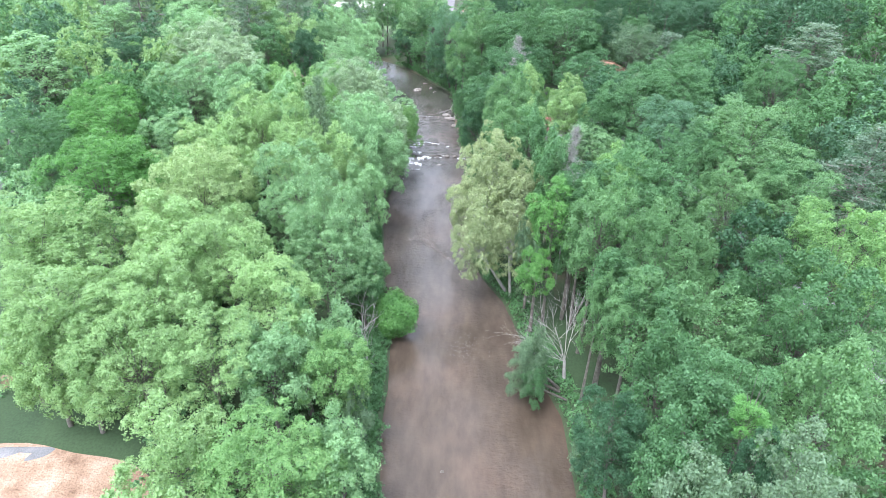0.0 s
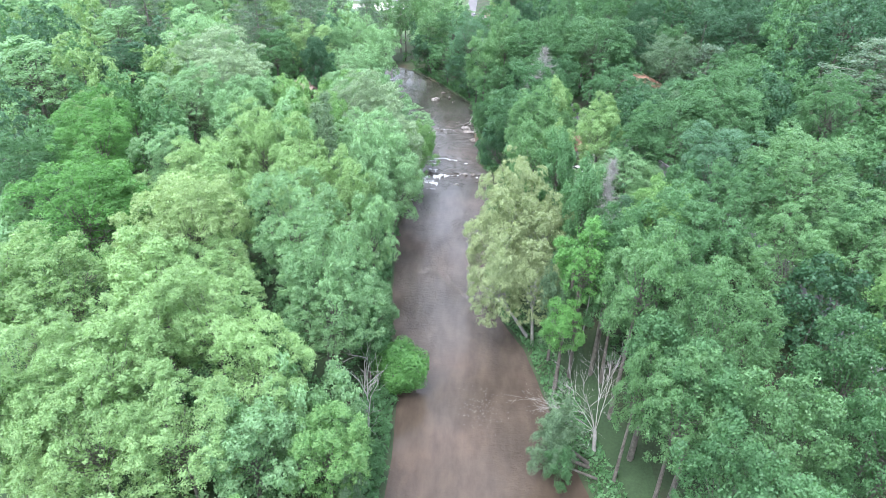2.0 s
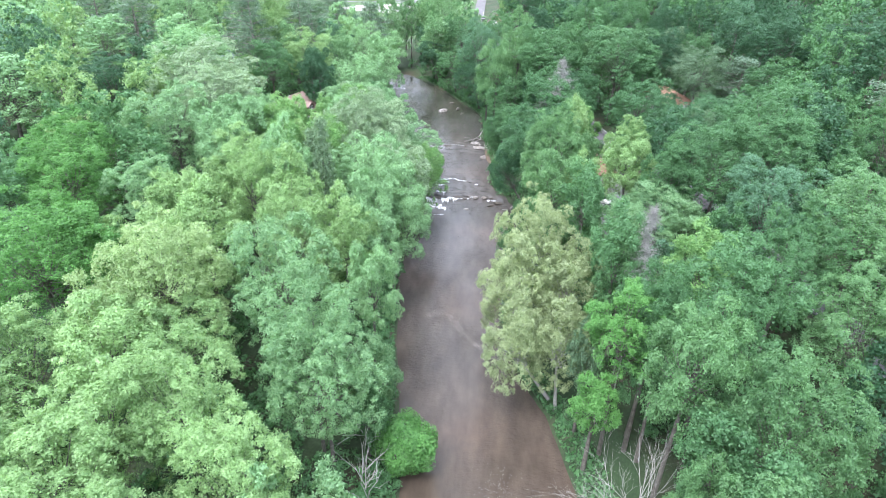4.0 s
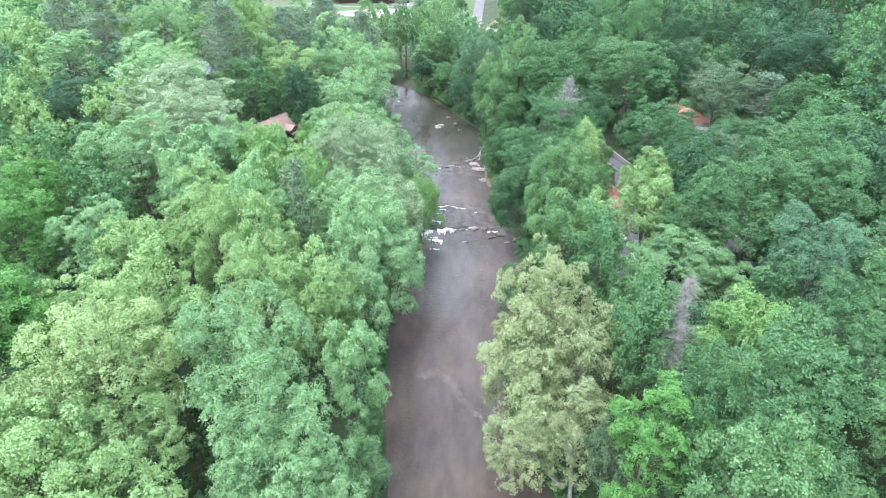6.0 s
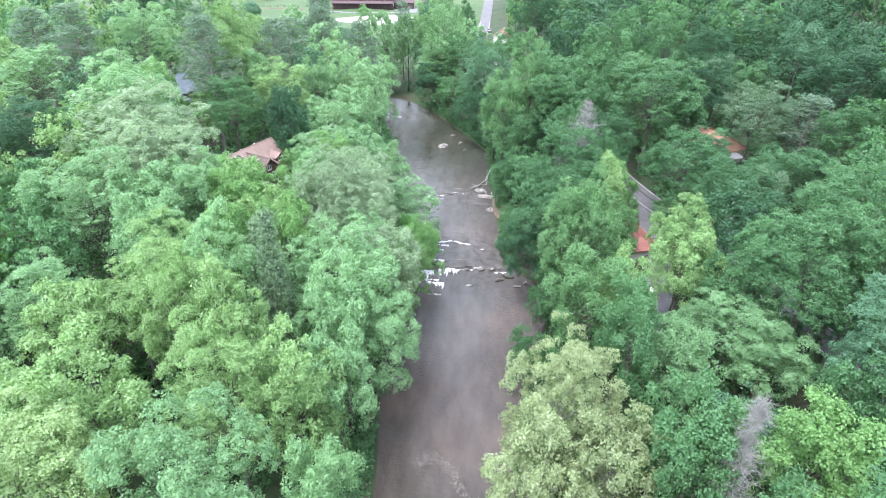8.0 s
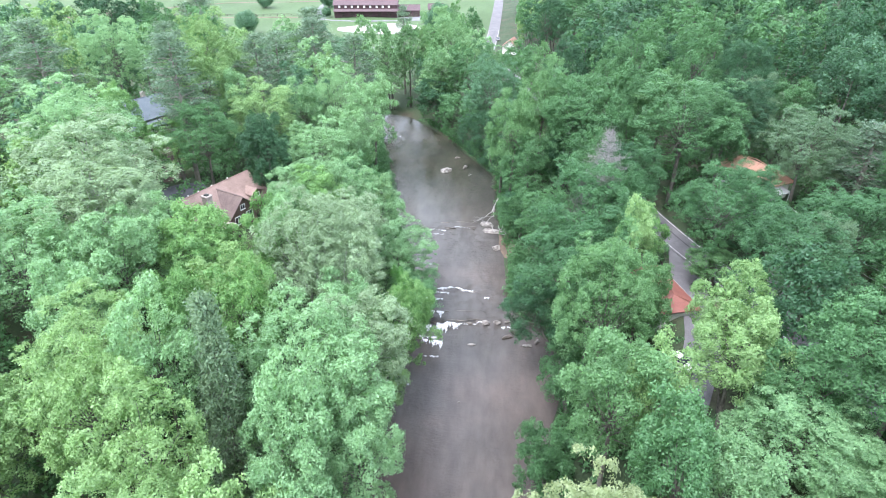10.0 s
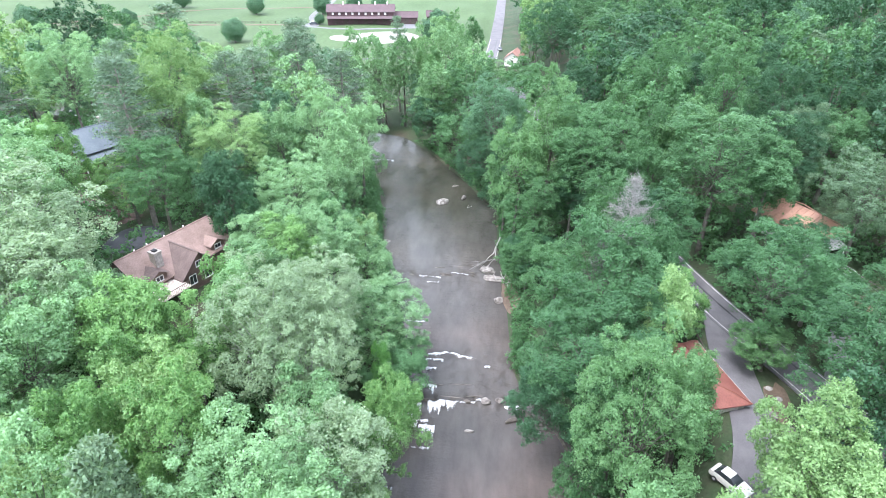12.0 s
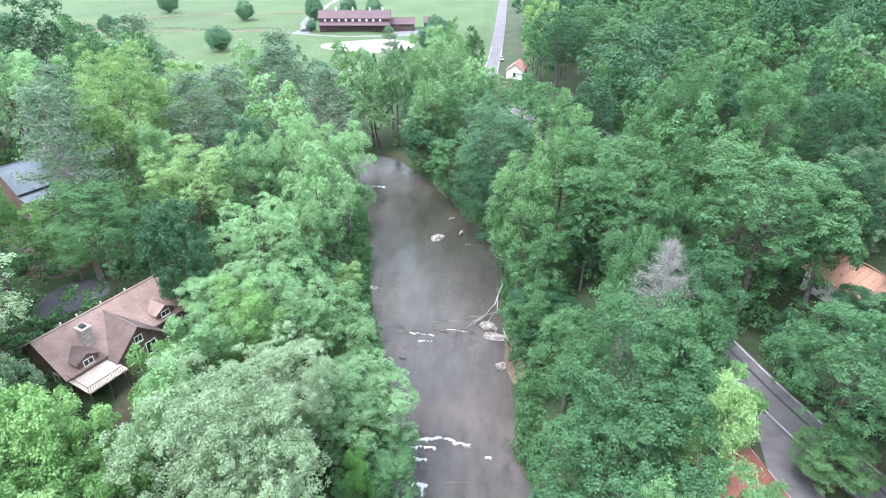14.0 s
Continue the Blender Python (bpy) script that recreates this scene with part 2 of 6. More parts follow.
left_lawn = (fc[:, 0] < -38) & (fc[:, 1] < 78) & (fc[:, 1] > 20) | (fc[:, 0] < -72) & (fc[:, 1] < 118)
pasture = (fc[:, 1] > 325) & (fc[:, 0] < 3) & (fc[:, 0] > -700)
zone[near_lawn | left_lawn] = 1
zone[pasture] = 2
ground = new("ground", mesh_from("ground", gv, gf, [FOREST_FLOOR, LAWN, PASTURE], zone, True))
tagged(ground, "grassy and leaf-littered valley floor rising to wooded slopes", "ground", kind="structure")


# ---- the creek's water ----
def water_material():
    m, nt, b = material("muddy_water")
    geo = nt.nodes.new("ShaderNodeNewGeometry")
    flow = nt.nodes.new("ShaderNodeMapping")
    flow.inputs["Scale"].default_value = (1.0, 0.34, 1.0)
    nt.links.new(geo.outputs["Position"], flow.inputs["Vector"])
    across = nt.nodes.new("ShaderNodeMapping")
    across.inputs["Scale"].default_value = (0.8, 1.0, 1.0)
    nt.links.new(geo.outputs["Position"], across.inputs["Vector"])
    broad = noise_at(nt, 0.05, 4, "world")
    silt = node(nt, "ShaderNodeTexNoise", Scale=0.45, Detail=5.0, Roughness=0.6)
    nt.links.new(flow.outputs[0], silt.inputs["Vector"])
    colour = ramp(nt, broad.outputs[0], ((0.32, (0.050, 0.042, 0.034)), (0.5, (0.064, 0.051, 0.041)), (0.66, (0.082, 0.061, 0.048))))
    colour = mix(nt, colour, ramp(nt, silt.outputs[0], ((0.3, (0.74,) * 3), (0.7, (1.26,) * 3))), 0.85, "MULTIPLY")
    # pink-brown silt downstream; upstream the sky's lavender reflection is put into the colour; grey-olive farthest up
    parts = nt.nodes.new("ShaderNodeSeparateXYZ")
    nt.links.new(geo.outputs["Position"], parts.inputs[0])
    reach = ramp(nt, math_node(nt, "DIVIDE", parts.outputs[1], 260.0), ((0.28, (1.20, 1.13, 1.04)), (0.56, (1.25, 1.36, 1.55)), (0.78, (1.20, 1.38, 1.58)), (0.92, (0.75, 0.95, 0.90))))
    colour = mix(nt, colour, reach, 1.0, "MULTIPLY")
    nt.links.new(colour, b.inputs["Base Color"])
    b.inputs["Roughness"].default_value = 0.035
    b.inputs["IOR"].default_value = 1.34
    # ripples: patches of wrinkled water between smooth ones
    ripples = node(nt, "ShaderNodeTexNoise", Scale=1.5, Detail=5.0, Roughness=0.62)
    nt.links.new(across.outputs[0], ripples.inputs["Vector"])
    where = node(nt, "ShaderNodeTexNoise", Scale=0.16, Detail=3.0)
    nt.links.new(flow.outputs[0], where.inputs["Vector"])
    amount = ramp(nt, where.outputs[0], ((0.40, (0.22,) * 3), (0.62, (1.0,) * 3)))
    fine = math_node(nt, "MULTIPLY", math_node(nt, "SUBTRACT", ripples.outputs[0], 0.5), amount)
    swell = noise_at(nt, 0.3, 3, "world")
    height = math_node(nt, "ADD", fine, math_node(nt, "MULTIPLY", swell.outputs[0], 0.35))
    bump(nt, b, height, 0.8, 0.26)
    return m


WATER = water_material()


def water_level(y):
    """The water drops over ledges on its way."""
    z = np.zeros_like(y)
    for at, run, drop in ((171.8, 1.6, 0.55), (178.0, 0.8, 0.12), (182.5, 1.2, 0.22), (203.0, 0.9, 0.15), (206.5, 1.2, 0.30)):
        z = z + drop * smoothstep(at, at + run, y)
    return z


def creek_at(y):
    return (np.interp(y, [s[1] for s in CREEK], [s[0] for s in CREEK]), np.interp(y, [s[1] for s in CREEK], [s[2] for s in CREEK]))


wy = steps([(-60, 0), (40, 5), (160, 1.0), (214, 0.3), (250, 1.0), (310, 2.5)])
wu = np.linspace(-1, 1, 61)
WU, WY = np.meshgrid(wu, wy)
cx, cw = creek_at(WY)
WX = np.where(WY < 270, cx + WU * (cw + 1.5 + 10 * smoothstep(240, 270, WY)), cx + WU * 26 - 25 * smoothstep(270, 310, WY))
rough_water = np.exp(-((WY - 177) / 9) ** 2) + np.exp(-((WY - 206) / 5) ** 2) * 0.8 + 0.12
WZ = water_level(WY + 0.9 * np.sin(WX * 0.9) + 0.5 * np.sin(WX * 2.3 + 1))
wave_rng = np.random.default_rng(9)
for _ in range(14):
    way, wave = wave_rng.uniform(0, 3.1416), wave_rng.uniform(0.9, 3.4)
    WZ = WZ + rough_water * 0.012 * np.sin(wave * (WX * math.cos(way) + WY * math.sin(way)) + wave_rng.uniform(0, 6.28) + 0.8 * np.sin(WX * 0.5 + WY * 0.31))
wn_x = len(wu)
jj = (np.arange(len(wy) - 1)[:, None] * wn_x + np.arange(wn_x - 1)[None]).ravel()
water = new("water", mesh_from("water", np.stack([WX.ravel(), WY.ravel(), WZ.ravel()], 1), np.stack([jj, jj + 1, jj + wn_x + 1, jj + wn_x], 1), [WATER], None, True))
tagged(water, "shallow muddy brown creek with riffles and low ledges", "creek", kind="structure")


# ---- the road and the lane ----
def ribbon(name, line, half, mat, label, category, lift=0.0, t0=0.0, t1=1.0, offset=0.0, kind="structure"):
    pts = []
    for a, b in zip(line, line[1:]):
        n = max(2, int(math.hypot(b[0] - a[0], b[1] - a[1]) / 2.5))
        pts += [tuple(a[k] + (b[k] - a[k]) * i / n for k in range(3)) for i in range(n)]
    pts.append(line[-1])
    p = np.array(pts)
    for _ in range(6):
        p[1:-1] = (p[:-2] + 2 * p[1:-1] + p[2:]) / 4
    p = p[int(t0 * len(p)):max(int(t1 * len(p)), 2)]
    d = np.gradient(p[:, :2], axis=0)
    d /= np.linalg.norm(d, axis=1)[:, None]
    nrm = np.stack([-d[:, 1], d[:, 0]], 1)
    rows = []
    for s, dz in ((-half, -0.25), (-half, 0.0), (half, 0.0), (half, -0.25)):
        rows.append(np.c_[p[:, :2] + nrm * (s + offset), p[:, 2] + lift + dz])
    v = np.stack(rows, 1).reshape(-1, 3)
    i = np.arange(len(p) - 1)[:, None] * 4 + np.arange(3)[None]
    i = i.ravel()
    ob = new(name, mesh_from(name, v, np.stack([i, i + 1, i + 5, i + 4], 1), [mat]))
    return tagged(ob, label, category, kind=kind)


LINE_PAINT = surface("worn_white_paint", ((0.36, (0.20, 0.20, 0.20)), (0.60, (0.60, 0.59, 0.58))), 1.2, 0.7, 9, 0.2, 0.01)
CRACK = surface("dark_tar_seam", ((0.3, (0.03, 0.03, 0.033)), (0.7, (0.06, 0.06, 0.06))), 1.0, 0.6, 9, 0.2, 0.01)
ribbon("road", ROAD, 2.9, ASPHALT, "weathered grey two-lane asphalt road through the trees", "road", 0.06)


# ---- trees ----
def unit(v):
    return v / np.maximum(np.linalg.norm(v, axis=-1, keepdims=True), 1e-9)


def leaves_at(rng, centres, normals, size, stretch=1.25):
    """One small leaf-spray triangle at each centre, facing about along its normal."""
    n = len(centres)
    r = unit(rng.normal(size=(n, 3)))
    t = unit(np.cross(normals, r))
    b = np.cross(normals, t)
    s = size * rng.uniform(0.65, 1.35, (n, 1))
    tip = centres + t * s * stretch * 0.6 + normals * s * 0.1
    left = centres - t * s * 0.45 + b * s * 0.55
    right = centres - t * s * 0.45 - b * s * 0.55
    v = np.stack([tip, left, right], 1).reshape(-1, 3)
    return v, np.arange(3 * n).reshape(-1, 3)


def broad_crown(seed, radius, tall, count, leaf, lobes, per=30, twig=1.0):
    """A crown of billowing lobes, each set with rounded sprays of leaves that reach up and out; its middle is the origin."""
    rng = np.random.default_rng(seed)
    k = np.arange(lobes) + 0.5
    el = np.arcsin(np.clip(-0.74 + 1.72 * k / lobes, -1, 1)) + rng.normal(0, 0.12, lobes)
    az = k * 2.39996 + rng.normal(0, 0.3, lobes)
    out = np.stack([np.cos(el) * np.cos(az), np.cos(el) * np.sin(az), np.sin(el)], 1)
    reach = radius * rng.uniform(0.50, 0.93, lobes)
    centre = out * reach[:, None] * np.array([1, 1, tall])
    lr = radius * rng.uniform(0.15, 0.32, lobes)
    twigs = max(20, int(count / per))
    weight = lr ** 2 * np.where(el < -0.15, 0.5, 1.0)
    which = rng.choice(lobes, twigs * 3, p=weight / weight.sum())
    n = unit(rng.normal(size=(len(which), 3)) + 0.7 * out[which] + np.array([0, 0, 0.55]))
    pos = centre[which] + n * lr[which, None] * rng.uniform(0.6, 1.0, (len(which), 1)) * np.array([1, 1, 1.3])
    deep = np.zeros(len(pos))
    for c, r in zip(centre, lr):
        deep = np.maximum(deep, 1 - np.linalg.norm(pos - c, axis=1) / r)
    keep = np.flatnonzero(deep < 0.42)[:twigs]
    pos, n = pos[keep], n[keep]
    puff = rng.uniform(0.42, 0.95, len(pos)) * twig
    rep = np.repeat(np.arange(len(pos)), int(math.ceil(count * 0.95 / len(pos))))
    m = len(rep)
    way = unit(rng.normal(size=(m, 3)) + 0.65 * n[rep] + np.array([0, 0, 0.5]))
    p = pos[rep] + way * (puff[rep] * rng.uniform(0.45, 1.12, m))[:, None] * np.array([1, 1, 0.85])
    nrm = unit(0.7 * way + np.array([0, 0, 0.25]) + 0.52 * rng.normal(size=(m, 3)))
    q = int(count * 0.07)
    inner = unit(rng.normal(size=(q, 3)) + np.array([0, 0, 0.4])) * radius * 0.58 * rng.uniform(0.35, 1, (q, 1)) * np.array([1, 1, tall])
    p = np.concatenate([p, inner])
    nrm = np.concatenate([nrm, unit(rng.normal(size=inner.shape) + np.array([0, 0, 1]))])
    size = np.concatenate([np.full((m, 1), leaf), np.full((q, 1), leaf * 1.2)])
    return leaves_at(rng, p, nrm, size), centre


def round_crown(seed, radius, tall, count, leaf):
    """A dense egg-shaped crown, closed down to the ground, as of a tree that stands alone."""
    rng = np.random.default_rng(seed)
    d = unit(rng.normal(size=(count, 3)))
    lump = 0.90 + 0.09 * np.sin(6 * d[:, 0] + seed) + 0.09 * np.sin(7 * d[:, 1] + 2 * seed) + 0.05 * np.sin(9 * d[:, 2] + 5 * d[:, 0])
    p = d * (radius * lump * rng.uniform(0.80, 1.10, count))[:, None] * np.array([1, 1, tall])
    n = unit(d + 0.55 * rng.normal(size=d.shape) + np.array([0, 0, 0.3]))
    return leaves_at(rng, p, n, leaf), d[:12] * radius * 0.5


def pine_crown(seed, radius, height, count, leaf, tiers=10, cone=False):
    """A white pine: tiers of level boughs that end in flat plates of needles, with gaps between; or, as a cone, a hemlock. Its foot is the origin."""
    rng = np.random.default_rng(seed)
    p, n, boughs = [], [], []
    for i in range(tiers):
        f = i / (tiers - 1)
        z = height * (0.02 + 0.96 * f)
        wide = radius * ((1.06 - f) if cone else (1.0 - 0.78 * f ** 1.7) * (0.72 + 0.28 * min(1.0, 3 * f)))
        number = 9 if cone else int(rng.integers(4, 7))
        for a in np.arange(number) * 2 * np.pi / number + rng.uniform(0, 6):
            a += rng.normal(0, 0.25)
            length = wide * (rng.uniform(0.85, 1.1) if cone else rng.uniform(0.5, 1.15))
            rise = rng.uniform(-0.28, -0.1) if cone else rng.uniform(0.0, 0.3)
            out = np.array([math.cos(a), math.sin(a), 0])
            side = np.array([-math.sin(a), math.cos(a), 0])
            root, tip = np.array([0, 0, z - 0.3]), out * length + np.array([0, 0, z + length * rise])
            boughs.append((root, tip))
            tufts = max(3, int(2.2 * length)) * (2 if cone else 1)
            m = max(4, int(count / tiers / number / tufts * (length / wide)))
            for _ in range(tufts):
                u = rng.uniform(0.15 if cone else 0.42, 1.05)
                c = root + u * (tip - root) + side * rng.normal(0, 0.22) * length * (1.2 - 0.6 * u)
                q = c + rng.normal(0, 1, (m, 3)) * np.array([0.46, 0.46, 0.36]) + out * 0.1
                p.append(q)
                n.append(unit(np.array([0, 0, 0.45]) + 0.9 * rng.normal(size=(m, 3))))
                if not cone:
                    boughs.append((root + u * 0.75 * (tip - root), c))
    return leaves_at(rng, np.concatenate(p), np.concatenate(n), leaf, 3.0), boughs


def tubes(branches, sides=6):
    """Tapered round limbs: each a start, an end and two radii, bent a little."""
    vs, fs, base = [], [], 0
    ring = np.arange(sides) * 2 * np.pi / sides
    for a, b, ra, rb in branches:
        a, b = np.asarray(a, float), np.asarray(b, float)
        d = unit(b - a)
        t = unit(np.cross(d, np.array([0.9, 0.13, 0.42])))
        w = np.cross(d, t)
        sag = np.array([0, 0, 0.05 * np.linalg.norm((b - a)[:2])])
        for f in (0, 0.5, 1):
            c = a + (b - a) * f + sag * (1 if f == 0.5 else 0)
            r = ra + (rb - ra) * f
            vs.append(c + (np.cos(ring)[:, None] * t + np.sin(ring)[:, None] * w) * r)
        for k in range(2):
            i = base + k * sides + np.arange(sides)
            j = base + k * sides + (np.arange(sides) + 1) % sides
            fs.append(np.stack([i, j, j + sides, i + sides], 1))
        base += 3 * sides
    return np.concatenate(vs), np.concatenate(fs)


STEM = 18.0


def broad_trunk(seed, centres, radius):
    """A trunk from the ground to the middle of a crown that stands STEM high, forking into a limb for each lobe."""
    rng = np.random.default_rng(seed + 500)
    lean = rng.normal(0, 0.35, 2)
    fork = np.array([lean[0], lean[1], STEM - radius * 0.75])
    limbs = [((0, 0, -0.8), fork * np.array([0.5, 0.5, 0.5]), 0.42, 0.30), (fork * 0.5, fork, 0.30, 0.22), (fork, (lean[0], lean[1], STEM + radius * 0.45), 0.2, 0.05)]
    for c in centres:
        root = fork + np.array([0, 0, 1]) * rng.uniform(-0.1, 0.55) * radius
        limbs.append((root, c * 0.75 + np.array([0, 0, STEM]), 0.085, 0.02))
    return tubes(limbs)


ARCH = {}
for size, radius, count, leaf, lobes in (("small", 3.6, 11000, 0.17, 22), ("medium", 5.4, 23500, 0.17, 36), ("large", 8.0, 46000, 0.165, 60),
                                         ("small far", 3.6, 4200, 0.25, 20), ("medium far", 5.4, 8800, 0.26, 32), ("large far", 8.0, 15500, 0.28, 46),
                                         ("round", 5.0, 13000, 0.30, 60)):
    ARCH[size] = []
    for s in range(4 if "far" in size else 5):
        tall = (1.55, 1.7, 1.85, 1.6, 1.75)[s] if size != "round" else 1.2
        (v, f), centres = round_crown(s, radius, tall, count, leaf) if size == "round" else broad_crown(11 * s + int(radius * 10), radius, tall, count, leaf, lobes, 62 if "far" not in size else 36, 1.0 if "far" not in size else 1.15)
        tv, tf = broad_trunk(s, centres, radius)
        ARCH[size].append((radius, tall, mesh_from("crown", v, f, [LEAF["mid"]]), mesh_from("trunk", tv, tf, [BARK], None, True)))
PINE_BARK = surface("pale_pine_bark", ((0.3, (0.15, 0.135, 0.115)), (0.7, (0.27, 0.245, 0.215))), 1.5, 0.9, 12, 0.6, 0.03, coords="object")
PINE_MESH = []
for s in range(3):
    (v, f), boughs = pine_crown(3 + s, 5.0, 18.0, 12000, 0.15, 10 + s)
    tv, tf = tubes([((0, 0, -0.8), (0, 0, 10), 0.40, 0.30), ((0, 0, 10), (0, 0, 28), 0.30, 0.04)] + [(np.array(a) + (0, 0, 10), np.array(b) + (0, 0, 10), 0.07, 0.015) for a, b in boughs], 5)
    PINE_MESH.append((mesh_from("crown", v, f, [LEAF["pine"]]), mesh_from("trunk", tv, tf, [PINE_BARK], None, True)))
(v, f), boughs = pine_crown(9, 5.0, 25.0, 20000, 0.18, 15, True)
tv, tf = tubes([((0, 0, -0.8), (0, 0, 27.5), 0.40, 0.04)] + [(np.array(a) + (0, 0, 3), np.array(b) + (0, 0, 3), 0.06, 0.015) for a, b in boughs], 5)
HEMLOCK_MESH = (mesh_from("crown", v, f, [LEAF["hemlock"]]), mesh_from("trunk", tv, tf, [BARK], None, True))
WORDS = {
    "mid": "tall broadleaf tree in full mid-green leaf", "soft": "broadleaf tree in soft bright green leaf", "lime": "broadleaf tree with light yellowish-green spring leaves",
    "yellow": "broadleaf tree with pale yellow-green new leaves", "fresh": "leafy tree with fresh mint-green foliage",
    "deep": "broad dense tree in deep mid-green leaf",
    "sage": "broadleaf tree in dull mid-green leaf",
    "mint": "broad tree in dense soft mint-green leaf",
    "fern": "rounded broadleaf tree in deep saturated green leaf",
    "vivid": "slim tree with vivid bright green leaves", "blue": "broadleaf tree with dense bluish-green foliage",
    "dark": "dense broadleaf tree with deep green foliage", "pale": "tree with pale silvery-green leaves",
    "grey": "sycamore with thin greyish-white green leaves", "cream": "tall tree with creamy pale green foliage by the water",
    "pine": "tall white pine with grey-green needles", "hemlock": "dark grey-green conical hemlock among lighter trees",
}
PLANTED = []
tree_rng = random.Random(5)


def on_bank(x, y):
    """The place on the bank nearest to a crown that hangs over the water."""
    for _ in range(40):
        d, w, _s = along(CREEK, np.array([x, x + 0.2, x]), np.array([y, y, y + 0.2]))
        e = d - w[:, 0]
        if e[0] > 1.0:
            break
        gx_, gy_ = e[1] - e[0], e[2] - e[0]
        n = math.hypot(gx_, gy_) or 1.0
        x, y = x + 0.4 * gx_ / n, y + 0.4 * gy_ / n
    return x, y


def off_road(x, y):
    """The place nearest to it beside the road or the lane, for a tree that spreads over them."""
    for line, gap in ((ROAD, 4.2), (LANE, 3.5)):
        for _ in range(30):
            d, _z, _s = along(line, np.array([x, x + 0.2, x]), np.array([y, y, y + 0.2]))
            if d[0] > gap:
                break
            gx_, gy_ = d[1] - d[0], d[2] - d[0]
            n = math.hypot(gx_, gy_) or 1.0
            x, y = x + 0.4 * gx_ / n, y + 0.4 * gy_ / n
    return x, y


def plant(x, y, middle, r, tone, low=None, label=""):
    """A tree whose crown, r wide from its middle, stands at that height above the creek; low: where its lowest leaves hang."""
    sx, sy = on_bank(x, y)
    bx, by = off_road(sx, sy)
    if (bx, by) != (sx, sy):
        x, y, r = x + 0.4 * (bx - sx), y + 0.4 * (by - sy), r * 1.1
    g = ground_at(bx, by)
    PLANTED.append((x, y, r))
    tree = thing("tree", label or WORDS[tone], "tree", (bx, by, g))
    turn = radians(tree_rng.uniform(0, 360))
    lean = Vector((x - bx, y - by, 0))
    if tone in ("pine", "hemlock"):
        crown_me, trunk_me = HEMLOCK_MESH if tone == "hemlock" else PINE_MESH[tree_rng.randrange(3)]
        top = middle + (6.5 if tone == "pine" else 5.5)
        k = (top - g) / 28
        wide = r / 4.4
        trunk = new("trunk", trunk_me)
        trunk.scale = (wide, wide, k)
        trunk.rotation_euler = (0, 0, turn)
        crown = new("crown", crown_me)
        crown.location = (0, 0, 10 * k if tone == "pine" else 3 * k)
        crown.scale = (wide, wide, k)
    else:
        size = "round" if label.startswith("round dense") else "small" if label or r < 4.2 else "medium" if r < 6.4 else "large"
        radius, tall, crown_me, trunk_me = ARCH[size + (" far" if not label and (y > 252 or abs(x) > 80 + 0.1 * y) else "")][tree_rng.randrange(4)]
        k = r / radius
        top = max(middle + 1.05 * r, g + 3.0)
        bottom = low if low is not None else max(g + 0.16 * (top - g), top - 4.6 * r)
        high = (top + bottom) / 2
        trunk = new("trunk", trunk_me)
        trunk.scale = (k, k, (high - g) / STEM * math.sqrt(1 + lean.length_squared / (high - g) ** 2))
        trunk.rotation_mode = "QUATERNION"
        trunk.rotation_quaternion = (Vector((0, 0, high - g)) + lean).to_track_quat("Z", "Y") @ Euler((0, 0, turn)).to_quaternion()
        crown = new("crown", crown_me)
        crown.location = (lean.x, lean.y, high - g)
        crown.scale = (k, k, (top - bottom) / 2 / (radius * tall * 1.02))
    crown.rotation_euler = (0, 0, turn)
    for o in (trunk, crown):
        o.parent = tree
    if tone in ("grey", "cream"):
        trunk.material_slots[0].link = "OBJECT"
        trunk.material_slots[0].material = DEAD_WOOD
    crown.material_slots[0].link = "OBJECT"
    crown.material_slots[0].material = LEAF[tone]
    return tree


plant(25.9, 161.0, 19.5, 2.8, "sage")
plant(-36.6, 140.5, 27.0, 4.4, "fresh")
plant(-35.4, 159.0, 23.0, 4.6, "fresh")
plant(-38.5, 150.5, 24.0, 5.0, "fresh")
plant(9.9, 116.0, 23.8, 6.5, "cream", 3.0)
plant(14.6, 109.0, 20.8, 5.6, "cream", 4.0)
plant(6.9, 107.0, 21.6, 5.1, "cream", 2.5)
plant(6.8, 98.0, 17.0, 4.6, "cream", 2.5)
plant(12.7, 98.0, 17.5, 4.4, "cream", 4.0)
plant(33.6, 130.0, 19.3, 7.0, "soft")
plant(25.0, 124.0, 20.9, 5.3, "soft")
plant(37.4, 126.0, 18.2, 5.0, "soft")
plant(33.7, 107.0, 24.7, 6.0, "fresh")
plant(20.4, 112.0, 21.4, 4.1, "mid")
plant(21.5, 104.0, 26.3, 3.6, "sage")
plant(48.5, 92.5, 26.5, 6.6, "sage")
plant(58.5, 93.0, 26.6, 6.8, "sage")
plant(25.4, 64.5, 24.3, 4.4, "sage", 10.0)
plant(-41.5, 61.0, 14.0, 4.4, "lime", 3.6)
plant(-46.0, 60.5, 18.3, 5.0, "lime", 3.6)
plant(-51.0, 61.5, 18.5, 5.2, "lime", 3.8)
plant(-56.5, 65.0, 17.0, 4.8, "lime", 3.8)
plant(24.2, 157.0, 20.9, 3.0, "sage")
plant(36.6, 169.0, 16.6, 3.9, "sage", 12.6)
plant(-35.1, 288.0, 27.5, 5.5, "soft", 8.5)
plant(-27.1, 292.0, 26.2, 5.0, "sage", 8.5)
plant(-42.9, 292.0, 29.2, 5.0, "sage", 8.5)
plant(-20.6, 297.0, 25.8, 4.7, "sage", 8.5)
plant(-30.4, 303.0, 28.4, 4.2, "pine")
plant(-24.1, 306.0, 28.5, 3.9, "mint", 8.5)
